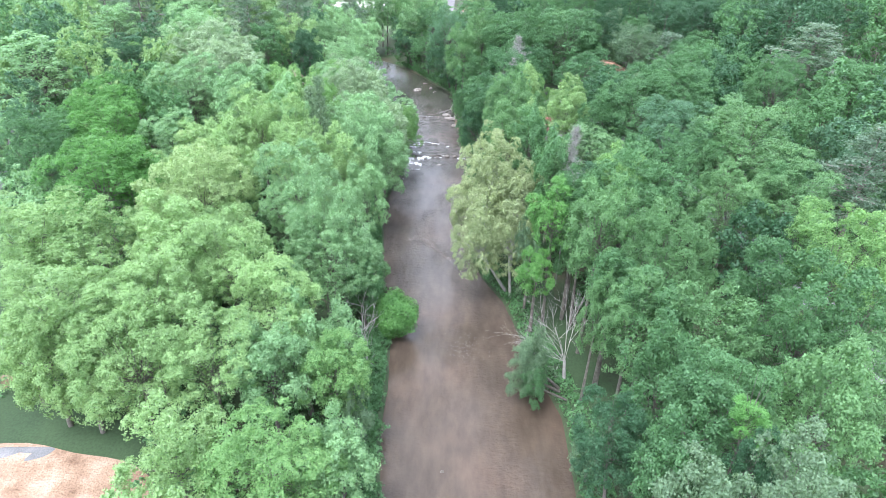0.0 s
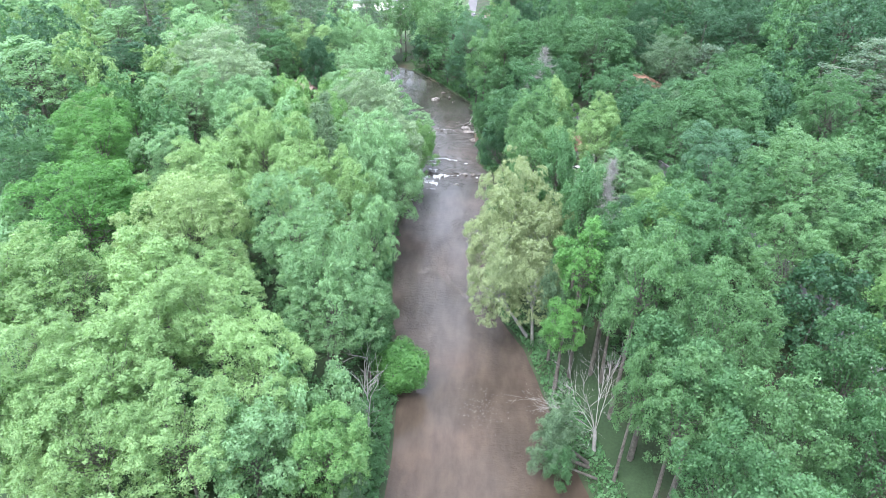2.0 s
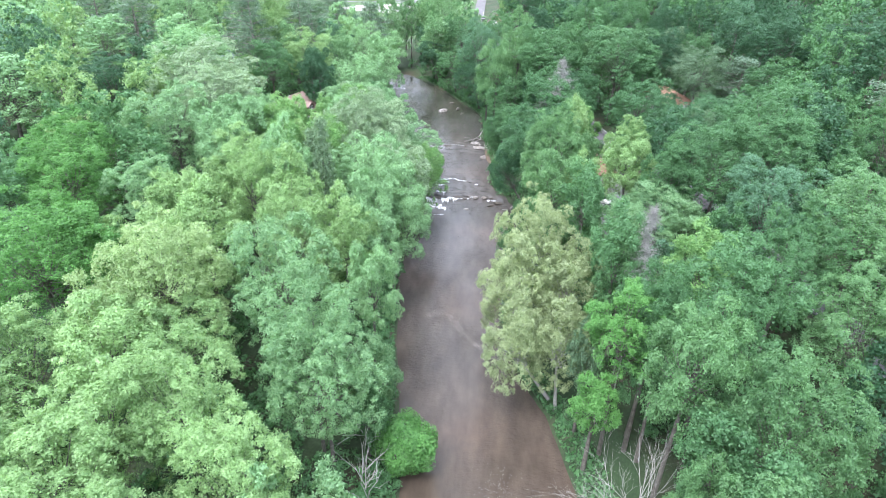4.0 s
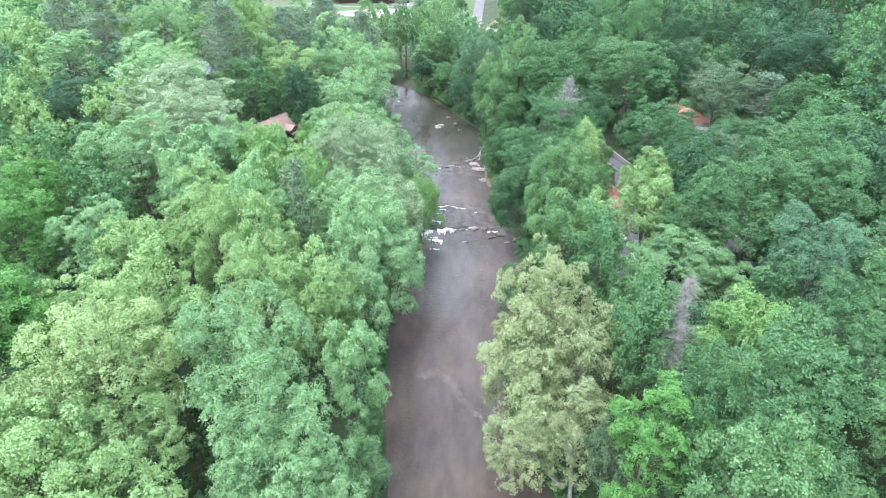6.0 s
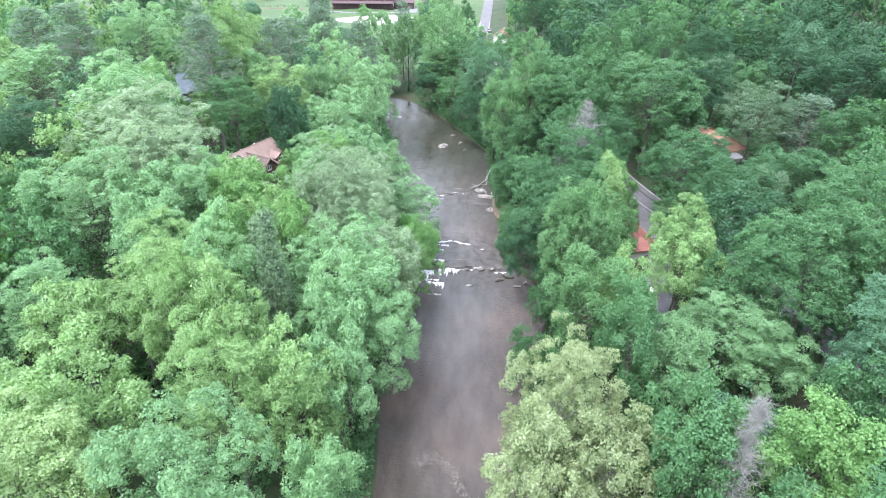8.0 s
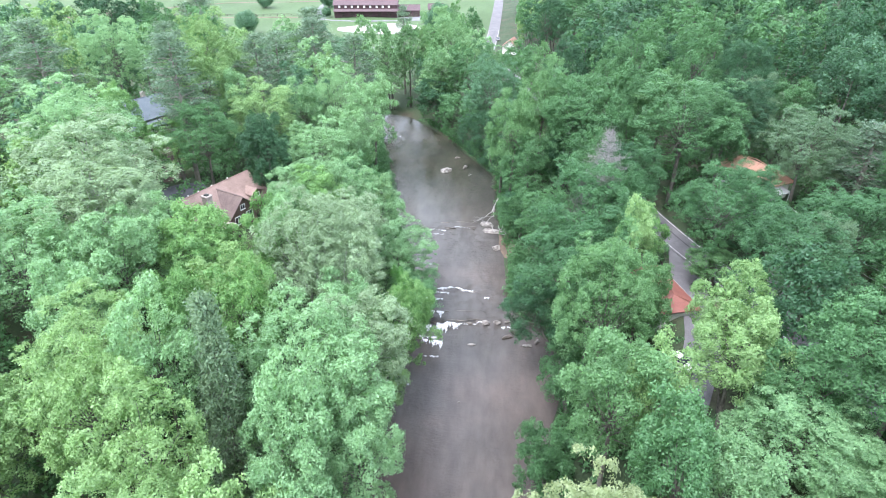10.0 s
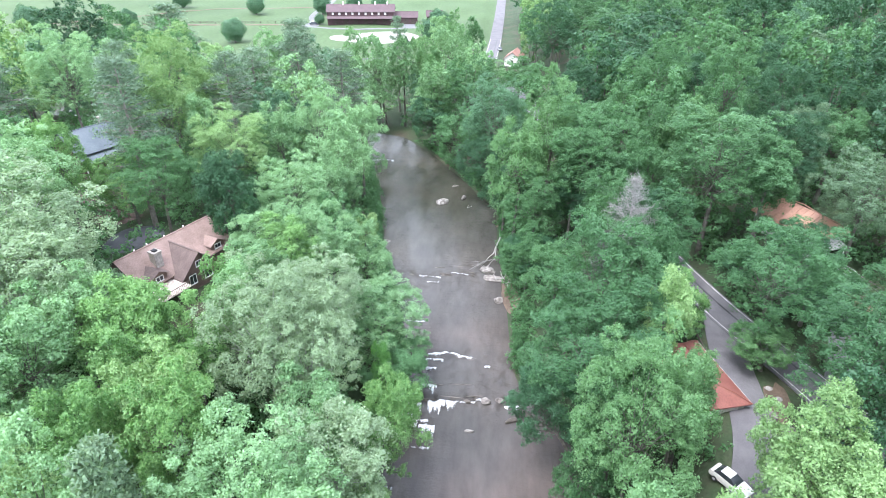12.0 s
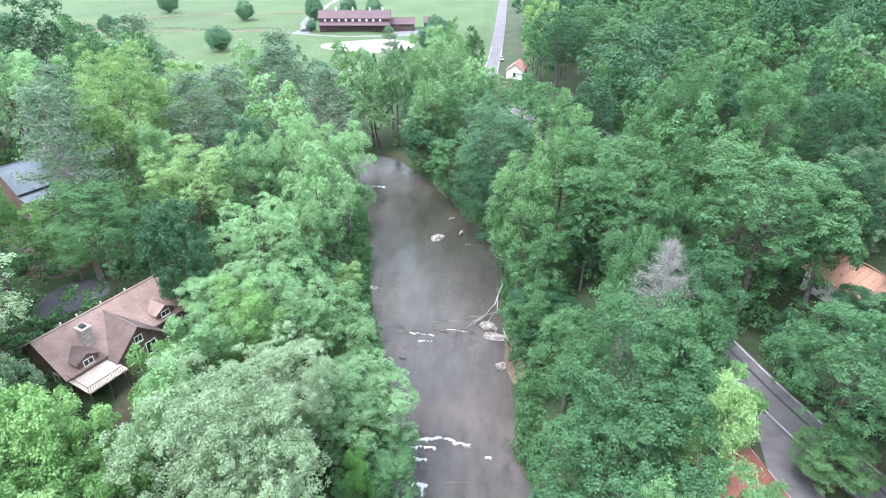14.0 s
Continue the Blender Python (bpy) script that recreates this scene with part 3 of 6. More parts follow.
plant(-18.2, 326.0, 27.3, 5.1, "mint", 8.5)
plant(-10.3, 316.0, 27.1, 4.4, "sage", 8.5)
plant(-7.2, 345.0, 26.2, 3.8, "mid", 8.5)
plant(-15.2, 350.0, 26.0, 3.9, "sage", 8.5)
plant(16.0, 94.0, 19.8, 2.6, "pale", 4.0)
plant(18.9, 90.0, 25.6, 4.5, "vivid", 15.0)
plant(16.0, 87.5, 14.5, 3.3, "vivid", 8.0)
plant(22.2, 70.2, 21.8, 2.4, "sage", 9.0)
plant(31.8, 74.5, 28.8, 6.6, "sage")
plant(27.6, 40.0, 29.6, 1.8, "vivid", 26.6)
plant(44.8, 50.0, 28.4, 3.2, "sage")
plant(27.2, 37.0, 28.4, 2.0, "dark")
plant(-51.0, 109.0, 21.0, 6.0, "lime")
plant(57.2, 94.8, 28.6, 4.6, "mid")
plant(-17.2, 126.0, 27.5, 4.0, "soft")
plant(-36.0, 187.0, 20.5, 5.0, "soft")
plant(-16.0, 277.0, 22.0, 6.0, "sage")
plant(22.0, 153.5, 23.0, 3.6, "sage")
plant(28.0, 189.0, 26.5, 5.0, "deep")
plant(62.0, 212.0, 31.0, 6.0, "mid")
plant(12.0, 187.5, 16.5, 5.2, "mid")
plant(8.2, 200.5, 11.5, 4.8, "mid", 1.8)
plant(-33.5, 175.0, 21.5, 5.0, "soft")
plant(-33.5, 147.0, 25.5, 5.4, "lime")
plant(-19.0, 87.0, 25.5, 6.4, "mint")
plant(15.5, 154.0, 23.0, 5.0, "mid")
plant(-64.0, 198.5, 23.5, 5.0, "fresh")
plant(50.0, 179.5, 19.5, 4.0, "deep")
plant(14.6, 162.5, 19.5, 9.4, "deep")
plant(-5.8, 300.5, 19.0, 4.8, "sage")
plant(27.7, 32.8, 30.5, 4.2, "pale")
plant(21.6, 34.6, 27.3, 3.4, "pale")
plant(21.7, 39.2, 26.4, 3.5, "mid")
plant(36.7, 43.7, 30.8, 5.1, "sage")
plant(25.1, 43.9, 27.4, 3.8, "mid")
plant(-28.6, 46.5, 16.3, 5.6, "lime", 5.0)
plant(-17.7, 45.9, 14.0, 7.4, "fresh")
plant(29.0, 46.2, 28.3, 4.2, "mid")
plant(19.0, 47.7, 21.1, 4.2, "dark")
plant(-10.9, 49.8, 14.8, 3.4, "mint")
plant(25.5, 53.3, 24.1, 5.2, "mid")
plant(-37.5, 58.5, 19.4, 7.0, "lime", 7.0)
plant(41.8, 56.7, 29.5, 4.7, "mid")
plant(47.4, 56.8, 31.5, 4.1, "mid")
plant(32.9, 59.2, 26.2, 5.6, "sage")
plant(-28.3, 59.6, 18.8, 6.9, "lime")
plant(-21.5, 59.8, 17.9, 5.6, "soft")
plant(-13.5, 62.0, 15.4, 5.0, "fresh")
plant(-48.0, 63.9, 22.0, 7.7, "lime")
plant(27.9, 65.9, 24.2, 5.4, "mid")
plant(-39.0, 66.1, 21.6, 7.5, "lime")
plant(43.9, 67.6, 28.3, 5.8, "mid")
plant(-22.6, 68.6, 21.2, 6.4, "lime")
plant(53.1, 70.5, 30.3, 7.5, "fresh")
plant(25.2, 74.0, 23.8, 4.1, "mid")
plant(-38.2, 74.3, 23.6, 6.1, "lime")
plant(-30.9, 76.5, 23.5, 6.9, "lime")
plant(-53.5, 82.0, 21.0, 8.0, "lime")
plant(-60.8, 79.4, 21.9, 9.2, "lime")
plant(23.8, 81.5, 30.7, 5.1, "sage")
plant(-42.2, 83.8, 24.4, 6.2, "lime")
plant(-16.9, 84.2, 21.4, 6.8, "mint")
plant(-37.0, 89.5, 18.2, 6.6, "lime")
plant(-46.0, 91.2, 23.6, 6.0, "yellow")
plant(31.3, 93.3, 26.4, 8.4, "mid")
plant(23.3, 93.4, 27.8, 4.6, "mid")
plant(-41.9, 97.7, 25.0, 8.0, "yellow")
plant(-25.5, 98.5, 25.5, 7.6, "mint")
plant(-14.0, 100.3, 24.6, 4.2, "mint")
plant(-61.1, 100.7, 22.8, 9.9, "fern")
plant(43.9, 103.8, 30.2, 6.6, "mid")
plant(55.0, 108.0, 30.0, 10.0, "sage")
plant(-60.4, 107.8, 24.8, 5.5, "fern")
plant(-40.9, 108.9, 25.0, 6.2, "lime")
plant(-27.3, 112.4, 25.3, 6.5, "lime")
plant(-20.6, 113.7, 23.9, 5.3, "lime")
plant(-81.5, 114.2, 22.2, 8.2, "mid")
plant(44.1, 114.5, 30.0, 7.9, "blue")
plant(-16.9, 119.1, 21.6, 5.1, "soft")
plant(-29.9, 120.1, 28.7, 4.9, "lime")
plant(-59.5, 127.5, 21.5, 6.6, "soft")
plant(-18.4, 124.3, 24.8, 4.4, "soft")
plant(-38.8, 124.6, 28.4, 4.9, "lime")
plant(-11.8, 127.2, 20.1, 4.6, "soft")
plant(-72.9, 127.2, 23.2, 8.5, "fern")
plant(-27.0, 130.0, 29.0, 3.8, "hemlock")
plant(53.0, 134.0, 31.5, 6.8, "mid")
plant(15.2, 133.1, 25.9, 5.7, "sage")
plant(-42.9, 133.4, 25.5, 7.1, "lime")
plant(-15.2, 133.6, 22.9, 6.1, "soft")
plant(20.0, 133.6, 24.9, 3.7, "lime")
plant(43.4, 133.8, 29.2, 8.2, "mid")
plant(35.5, 133.9, 28.4, 5.0, "mid")
plant(-29.7, 134.3, 25.6, 4.4, "hemlock")
plant(-77.5, 136.1, 23.4, 8.4, "fern")
plant(28.2, 138.6, 28.0, 4.6, "lime")
plant(-20.5, 138.6, 22.8, 8.1, "soft")
plant(-48.7, 140.0, 26.8, 6.1, "soft")
plant(52.3, 141.3, 34.4, 7.7, "mid")
plant(18.2, 141.6, 16.8, 5.3, "sage")
plant(-29.6, 143.0, 27.4, 4.8, "fresh")
plant(28.5, 143.3, 28.6, 4.2, "lime")
plant(-14.2, 144.6, 21.0, 5.8, "grey")
plant(-62.5, 148.3, 26.0, 9.1, "soft")
plant(16.5, 150.0, 27.1, 6.4, "sage")
plant(-49.1, 150.1, 28.1, 5.8, "soft")
plant(-18.0, 150.4, 21.0, 4.8, "soft")
plant(-9.8, 154.5, 18.4, 4.3, "fresh")
plant(-57.5, 160.5, 27.5, 9.0, "grey")
plant(-41.4, 158.0, 25.2, 6.2, "fresh")
plant(44.3, 158.6, 24.3, 7.4, "deep")
plant(8.2, 159.0, 16.3, 4.5, "dark")
plant(-25.8, 160.3, 25.0, 7.8, "grey")
plant(22.7, 165.5, 26.7, 3.2, "lime")
plant(-62.7, 168.6, 29.0, 11.6, "grey")
plant(-23.1, 172.1, 19.3, 7.0, "grey")
plant(39.1, 173.9, 25.3, 7.2, "deep")
plant(16.9, 175.0, 23.7, 8.7, "deep")
plant(-70.1, 178.1, 33.8, 9.4, "soft")
plant(-26.7, 187.9, 19.7, 6.4, "soft")
plant(-55.8, 194.2, 27.4, 6.5, "mid")
plant(38.0, 199.6, 29.6, 11.0, "mid")
plant(-35.2, 200.9, 22.6, 7.1, "soft")
plant(-48.9, 210.0, 26.3, 7.7, "lime")
plant(-10.6, 47.5, 13.6, 4.1, "mint")
plant(12.8, 70.8, 8.3, 2.5, "pale", 0.5)
plant(14.8, 71.9, 11.2, 2.6, "pale", 0.9)
plant(14.4, 69.0, 7.4, 2.0, "mid", 0.5)
plant(72.8, 98.4, 30.0, 7.0, "pine")
plant(20.4, 103.6, 28.9, 4.0, "mid")
plant(38.0, 111.0, 28.2, 3.7, "mid")
plant(-18.4, 116.7, 18.8, 3.6, "lime")
plant(-52.2, 124.4, 21.3, 6.3, "lime")
plant(-46.1, 127.9, 21.5, 5.8, "lime")
plant(17.7, 120.9, 28.2, 3.6, "mid")
plant(18.3, 124.5, 27.0, 3.7, "mid")
plant(52.1, 136.4, 20.1, 6.8, "dark")
plant(-34.9, 132.0, 29.0, 4.9, "soft")
plant(93.1, 138.8, 30.4, 8.3, "mid")
plant(-15.0, 145.6, 7.6, 5.1, "lime")
plant(8.2, 136.1, 10.1, 3.3, "mid", 0.6)
plant(-54.7, 149.2, 26.5, 5.6, "soft")
plant(75.7, 139.7, 34.1, 6.8, "mid")
plant(-49.3, 158.1, 26.0, 6.0, "soft")
plant(12.2, 151.0, 11.3, 3.3, "mid", 0.6)
plant(49.2, 162.7, 26.3, 3.9, "pale")
plant(-20.7, 159.0, 22.0, 6.8, "grey")
plant(-13.6, 167.2, 13.3, 1.7, "vivid", 4.0)
plant(-108.8, 163.9, 22.3, 12.1, "soft")
plant(-12.6, 172.0, 4.8, 5.8, "mid")
plant(92.3, 158.4, 36.5, 9.5, "pine")
plant(-50.2, 166.9, 22.6, 3.2, "pale")
plant(26.8, 171.9, 21.9, 3.2, "fresh", 13.5)
plant(57.6, 169.9, 21.3, 9.1, "deep")
plant(-15.3, 178.1, 10.2, 7.3, "soft")
plant(-35.3, 169.5, 22.9, 3.2, "fresh")
plant(-88.8, 173.7, 24.5, 9.2, "dark")
plant(46.9, 178.8, 16.8, 4.5, "dark")
plant(-30.8, 183.0, 21.5, 5.1, "fresh")
plant(-20.1, 190.0, 16.3, 4.8, "soft")
plant(25.5, 179.9, 24.1, 3.3, "deep")
plant(-89.1, 184.2, 25.7, 4.9, "fresh")
plant(66.8, 188.3, 28.1, 7.4, "pine")
plant(57.1, 190.3, 30.5, 7.6, "pale")
plant(48.4, 188.7, 20.5, 4.8, "dark")
plant(69.9, 179.1, 32.0, 5.9, "mid")
plant(-43.0, 189.7, 27.9, 4.1, "dark")
plant(41.1, 189.3, 16.8, 3.5, "dark")
plant(-41.4, 190.3, 30.0, 4.2, "dark")
plant(44.9, 195.9, 31.2, 4.1, "mid")
plant(9.5, 203.7, 5.8, 6.6, "dark")
plant(20.1, 193.9, 26.8, 3.5, "mid")
plant(-70.4, 191.4, 34.4, 4.5, "fresh")
plant(-23.9, 208.0, 11.4, 3.0, "lime")
plant(49.3, 203.9, 31.9, 6.7, "dark")
plant(-104.8, 200.3, 29.4, 8.8, "soft")
plant(86.6, 185.2, 34.5, 9.7, "dark")
plant(-61.4, 199.1, 38.2, 6.2, "pine")
plant(9.2, 210.3, 16.9, 6.0, "mid")
plant(-145.3, 219.1, 22.5, 12.8, "soft")
plant(54.4, 207.8, 33.7, 4.3, "pale")
plant(77.8, 197.3, 33.6, 9.5, "dark")
plant(25.5, 202.8, 30.4, 4.3, "mid")
plant(16.6, 211.7, 18.5, 4.2, "dark")
plant(-31.0, 212.1, 20.3, 5.3, "soft")
plant(135.9, 205.1, 32.6, 11.0, "mid")
plant(-56.5, 215.0, 32.4, 3.7, "soft")
plant(-43.0, 218.7, 28.4, 5.4, "soft")
plant(19.2, 212.1, 29.5, 8.1, "mid")
plant(-63.7, 213.7, 35.6, 6.1, "lime")
plant(-67.4, 209.6, 38.4, 6.1, "pine")
plant(-30.6, 219.3, 24.6, 6.1, "soft")
plant(5.8, 215.4, 27.7, 5.9, "sage")
plant(37.1, 211.9, 32.3, 6.1, "sage")
plant(29.6, 215.5, 32.0, 4.0, "mid")
plant(76.7, 218.9, 32.8, 8.4, "dark")
plant(21.0, 220.1, 29.3, 5.1, "mid")
plant(4.1, 225.5, 12.8, 5.4, "dark")
plant(-56.9, 231.1, 32.3, 6.6, "pine")
plant(-37.4, 229.5, 26.8, 6.5, "soft")
plant(-118.0, 223.1, 34.7, 8.2, "pine")
plant(12.6, 224.2, 32.6, 6.2, "sage")
plant(57.0, 224.4, 35.1, 6.7, "dark")
plant(-68.5, 226.5, 37.6, 8.3, "lime")
plant(-30.0, 237.0, 24.3, 6.1, "soft")
plant(45.0, 222.0, 41.9, 5.7, "mid")
plant(29.8, 237.0, 32.1, 5.7, "mid")
plant(-104.7, 219.9, 36.6, 7.9, "pine")
plant(36.0, 237.3, 37.6, 6.7, "mid")
plant(19.4, 239.9, 33.2, 5.1, "dark")
plant(-57.3, 247.3, 29.9, 7.4, "pine")
plant(117.7, 215.1, 36.6, 10.4, "dark")
plant(-0.5, 240.6, 12.8, 6.9, "dark")
plant(-68.1, 249.8, 31.3, 5.5, "lime")
plant(-92.9, 230.4, 36.8, 7.9, "soft")
plant(95.3, 225.6, 34.5, 8.6, "dark")
plant(-45.7, 253.9, 28.9, 2.8, "lime")
plant(-38.9, 259.6, 26.9, 8.0, "pine")
plant(1.2, 245.6, 26.1, 7.6, "blue")
plant(65.6, 248.5, 36.5, 6.0, "dark")
plant(48.6, 247.5, 32.9, 6.1, "dark")
plant(-8.9, 257.4, 13.5, 6.7, "mid")
plant(-53.3, 269.7, 29.3, 6.9, "pine")
plant(80.2, 260.9, 33.8, 6.5, "pale")
plant(-88.2, 270.3, 35.7, 10.1, "pine")
plant(-97.6, 264.5, 36.1, 7.5, "mid")
plant(-67.1, 283.4, 29.2, 5.5, "soft")
plant(-17.1, 271.2, 12.5, 6.2, "dark")
plant(-41.3, 285.1, 21.0, 6.0, "soft")
plant(106.7, 275.9, 30.8, 11.1, "mid")
plant(-35.6, 291.0, 14.7, 8.1, "soft")
plant(-54.7, 289.2, 30.5, 9.1, "pine")
plant(48.2, 291.2, 28.0, 12.2, "dark")
plant(-5.7, 272.7, 22.7, 7.6, "mid")
plant(-14.8, 278.5, 16.2, 8.6, "soft")
plant(39.7, 309.1, 25.2, 11.9, "mid")
plant(-125.6, 285.5, 34.2, 12.7, "dark")
plant(66.4, 301.4, 32.4, 10.0, "mid")
plant(33.3, 336.6, 26.2, 11.5, "mid")
plant(-13.8, 303.5, 25.5, 6.8, "soft")
plant(21.0, 326.0, 28.0, 9.5, "dark")
plant(60.8, 337.1, 28.6, 11.4, "mid")
plant(89.4, 320.7, 32.3, 10.9, "mid")
plant(108.6, 326.0, 31.7, 11.2, "mid")
plant(54.8, 382.0, 26.5, 12.0, "dark")
plant(24.5, 190.7, 25.4, 4.8, "dark")
plant(25.7, 183.6, 23.2, 4.8, "deep")
plant(22.1, 201.4, 25.1, 5.7, "mid")
plant(18.3, 214.0, 25.6, 5.7, "mid")
plant(15.6, 227.9, 26.4, 5.7, "sage")
plant(12.1, 255.5, 26.8, 5.9, "mid")
plant(8.1, 271.1, 25.6, 5.7, "mid")
plant(2.8, 287.5, 20.5, 5.6, "sage")
plant(-2.9, 300.1, 19.0, 4.6, "mid")
plant(22.3, 194.9, 16.9, 5.0, "mid")
plant(22.5, 90.8, 22.8, 3.4, "mid")
plant(-32.2, 165.8, 25.6, 3.4, "soft")
plant(-14.3, 69.9, 15.7, 3.9, "soft", 1.5)
plant(-18.3, 66.0, 18.1, 4.0, "soft", 2.0)
plant(-12.9, 87.5, 12.5, 3.0, "mid", 1.2)
plant(-12.5, 95.6, 11.8, 3.1, "soft", 1.2)
plant(23.8, 89.0, 25.4, 4.3, "mid")
plant(-16.8, 153.3, 9.9, 4.8, "mint", 2.0)
plant(-74.8, 206.7, 21.4, 3.3, "fresh")


# ---- building blocks ----
def box(bm, x0, x1, y0, y1, z0, z1):
    v = [bm.verts.new((x, y, z)) for z in (z0, z1) for x, y in ((x0, y0), (x1, y0), (x1, y1), (x0, y1))]
    for f in ((3, 2, 1, 0), (4, 5, 6, 7), (0, 1, 5, 4), (1, 2, 6, 5), (2, 3, 7, 6), (3, 0, 4, 7)):
        bm.faces.new([v[i] for i in f])
    return v


def boxes(*sides):
    bm = bmesh.new()
    for s in sides:
        box(bm, *s)
    return bm


def slab(corners, thick):
    """A flat plate of any outline, so thick downwards."""
    bm = bmesh.new()
    top = [bm.verts.new(c) for c in corners]
    low = [bm.verts.new((c[0], c[1], c[2] - thick)) for c in corners]
    bm.faces.new(top)
    bm.faces.new(low[::-1])
    n = len(top)
    for i in range(n):
        bm.faces.new((top[i], low[i], low[(i + 1) % n], top[(i + 1) % n]))
    bmesh.ops.recalc_face_normals(bm, faces=bm.faces)
    return bm


def solid(verts, faces):
    bm = bmesh.new()
    v = [bm.verts.new(c) for c in verts]
    for f in faces:
        bm.faces.new([v[i] for i in f])
    bmesh.ops.recalc_face_normals(bm, faces=bm.faces)
    return bm


def gable_wall(x0, x1, y0, y1, eave, ridge, foot=-1.5):
    """Walls with a gable at either end of x."""
    ym = (y0 + y1) / 2
    v = [(x0, y0, foot), (x1, y0, foot), (x1, y1, foot), (x0, y1, foot), (x0, y0, eave), (x1, y0, eave), (x1, y1, eave), (x0, y1, eave), (x0, ym, ridge), (x1, ym, ridge)]
    return solid(v, ((0, 1, 5, 4), (2, 3, 7, 6), (1, 2, 6, 9, 5), (3, 0, 4, 8, 7), (3, 2, 1, 0), (4, 5, 9, 8), (6, 7, 8, 9)))


def gable_roof(parent, x0, x1, y0, y1, eave, ridge, mat, over=0.5, thick=0.18, cap=None):
    """Two pitched slabs that meet at the ridge, and a ridge cap."""
    ym = (y0 + y1) / 2
    fall = (ridge - eave) / (ym - y0)
    for sign, name in ((-1, "roof_slope"), (1, "roof_slope")):
        edge = ym + sign * ((y1 - y0) / 2 + over)
        low = ridge - fall * ((y1 - y0) / 2 + over)
        part(name, slab([(x0 - over, ym, ridge + thick), (x1 + over, ym, ridge + thick), (x1 + over, edge, low + thick), (x0 - over, edge, low + thick)][::sign], thick), mat, parent)
    part("ridge_cap", boxes((x0 - over, x1 + over, ym - 0.14, ym + 0.14, ridge + thick - 0.03, ridge + thick + 0.05)), cap or mat, parent)


def hip_roof(parent, x0, x1, y0, y1, eave, ridge, inset, mat, over=0.5):
    ym = (y0 + y1) / 2
    a, b, c, d = (x0 - over, y0 - over, eave), (x1 + over, y0 - over, eave), (x1 + over, y1 + over, eave), (x0 - over, y1 + over, eave)
    e, f = (x0 + inset, ym, ridge), (x1 - inset, ym, ridge)
    for corners in ((a, b, f, e), (b, c, f), (c, d, e, f), (d, a, e)):
        part("roof_slope", slab(corners, 0.16), mat, parent)
    for p, q in ((a, e), (b, f), (c, f), (d, e), (e, f)):
        tv_, tf_ = tubes([(p, q, 0.09, 0.09)], 5)
        seam = new("hip_cap", mesh_from("hip_cap", tv_, tf_, [mat]))
        seam.parent = parent


def window(parent, x, y, z, wide, high, facing, frame_mat, glass_mat):
    """A window in a wall that faces -y, +y, -x or +x: a frame with a mullion, a pane set back and a sill."""
    holder = new("window")
    holder.parent = parent
    holder.matrix_basis = pose(x, y, z, 0, 0, {"-y": 0, "+x": 90, "+y": 180, "-x": -90}[facing])
    w, h, t = wide / 2, high / 2, 0.09
    part("window_frame", boxes((-w, w, -0.07, 0.03, h - t, h), (-w, w, -0.07, 0.03, -h, -h + t), (-w, -w + t, -0.07, 0.03, -h + t, h - t), (w - t, w, -0.07, 0.03, -h + t, h - t), (-0.035, 0.035, -0.06, 0.02, -h + t, h - t)), frame_mat, holder)
    part("pane", boxes((-w + t, w - t, -0.025, -0.01, -h + t, h - t)), glass_mat, holder)
    part("window_sill", boxes((-w - 0.06, w + 0.06, -0.14, 0.03, -h - 0.06, -h)), frame_mat, holder)
    return holder


ROOF_BROWN = surface("brown_shingles", ((0.3, (0.185, 0.126, 0.106)), (0.7, (0.275, 0.195, 0.168))), 0.5, 0.9, 6, 0.6, 0.04, coords="object")
# the brown shingles again, with the shade on their slopes put into the colour
ROOF_SHADED = surface("shaded_brown_shingles", ((0.3, (0.105, 0.075, 0.068)), (0.7, (0.17, 0.125, 0.112))), 0.5, 0.9, 6, 0.6, 0.04, coords="object")
ROOF_SLATE = surface("blue_grey_shingles", ((0.3, (0.095, 0.118, 0.140)), (0.7, (0.145, 0.168, 0.190))), 0.4, 0.85, 6, 0.6, 0.04, coords="object")
ROOF_CORAL = surface("coral_metal_roof", ((0.3, (0.42, 0.23, 0.16)), (0.7, (0.50, 0.29, 0.215))), 0.4, 0.5, 5, 0.2, 0.02, coords="object")
ROOF_RED = surface("red_metal_roof", ((0.3, (0.230, 0.085, 0.068)), (0.7, (0.30, 0.125, 0.10))), 0.5, 0.5, 6, 0.2, 0.02, coords="object")
MAROON = surface("maroon_boards", ((0.3, (0.060, 0.034, 0.037)), (0.7, (0.084, 0.048, 0.052))), 0.4, 0.8, 5, 0.4, 0.02, coords="object")
MAROON_ROOF = surface("maroon_roof", ((0.3, (0.088, 0.060, 0.066)), (0.7, (0.118, 0.080, 0.086))), 0.3, 0.85, 5, 0.4, 0.02, coords="object")
SIDING = surface("brown_siding", ((0.3, (0.11, 0.075, 0.06)), (0.7, (0.17, 0.12, 0.095))), 0.8, 0.85, 8, 0.4, 0.02, coords="object")
WHITE_WALL = surface("off_white_wall", ((0.3, (0.60, 0.57, 0.54)), (0.7, (0.74, 0.71, 0.68))), 0.6, 0.8, 7, 0.3, 0.02, coords="object")
GREY_WALL = surface("grey_plaster", ((0.3, (0.36, 0.35, 0.35)), (0.7, (0.48, 0.47, 0.46))), 0.6, 0.85, 7, 0.3, 0.02, coords="object")
TRIM = surface("white_trim", ((0.3, (0.66, 0.65, 0.63)), (0.7, (0.80, 0.79, 0.77))), 1.0, 0.6, 9, 0.2, 0.01, coords="object")
STONE = surface("pale_chimney_stone", ((0.3, (0.24, 0.21, 0.185)), (0.7, (0.42, 0.38, 0.34))), 2.2, 0.9, 9, 0.9, 0.06, coords="object")
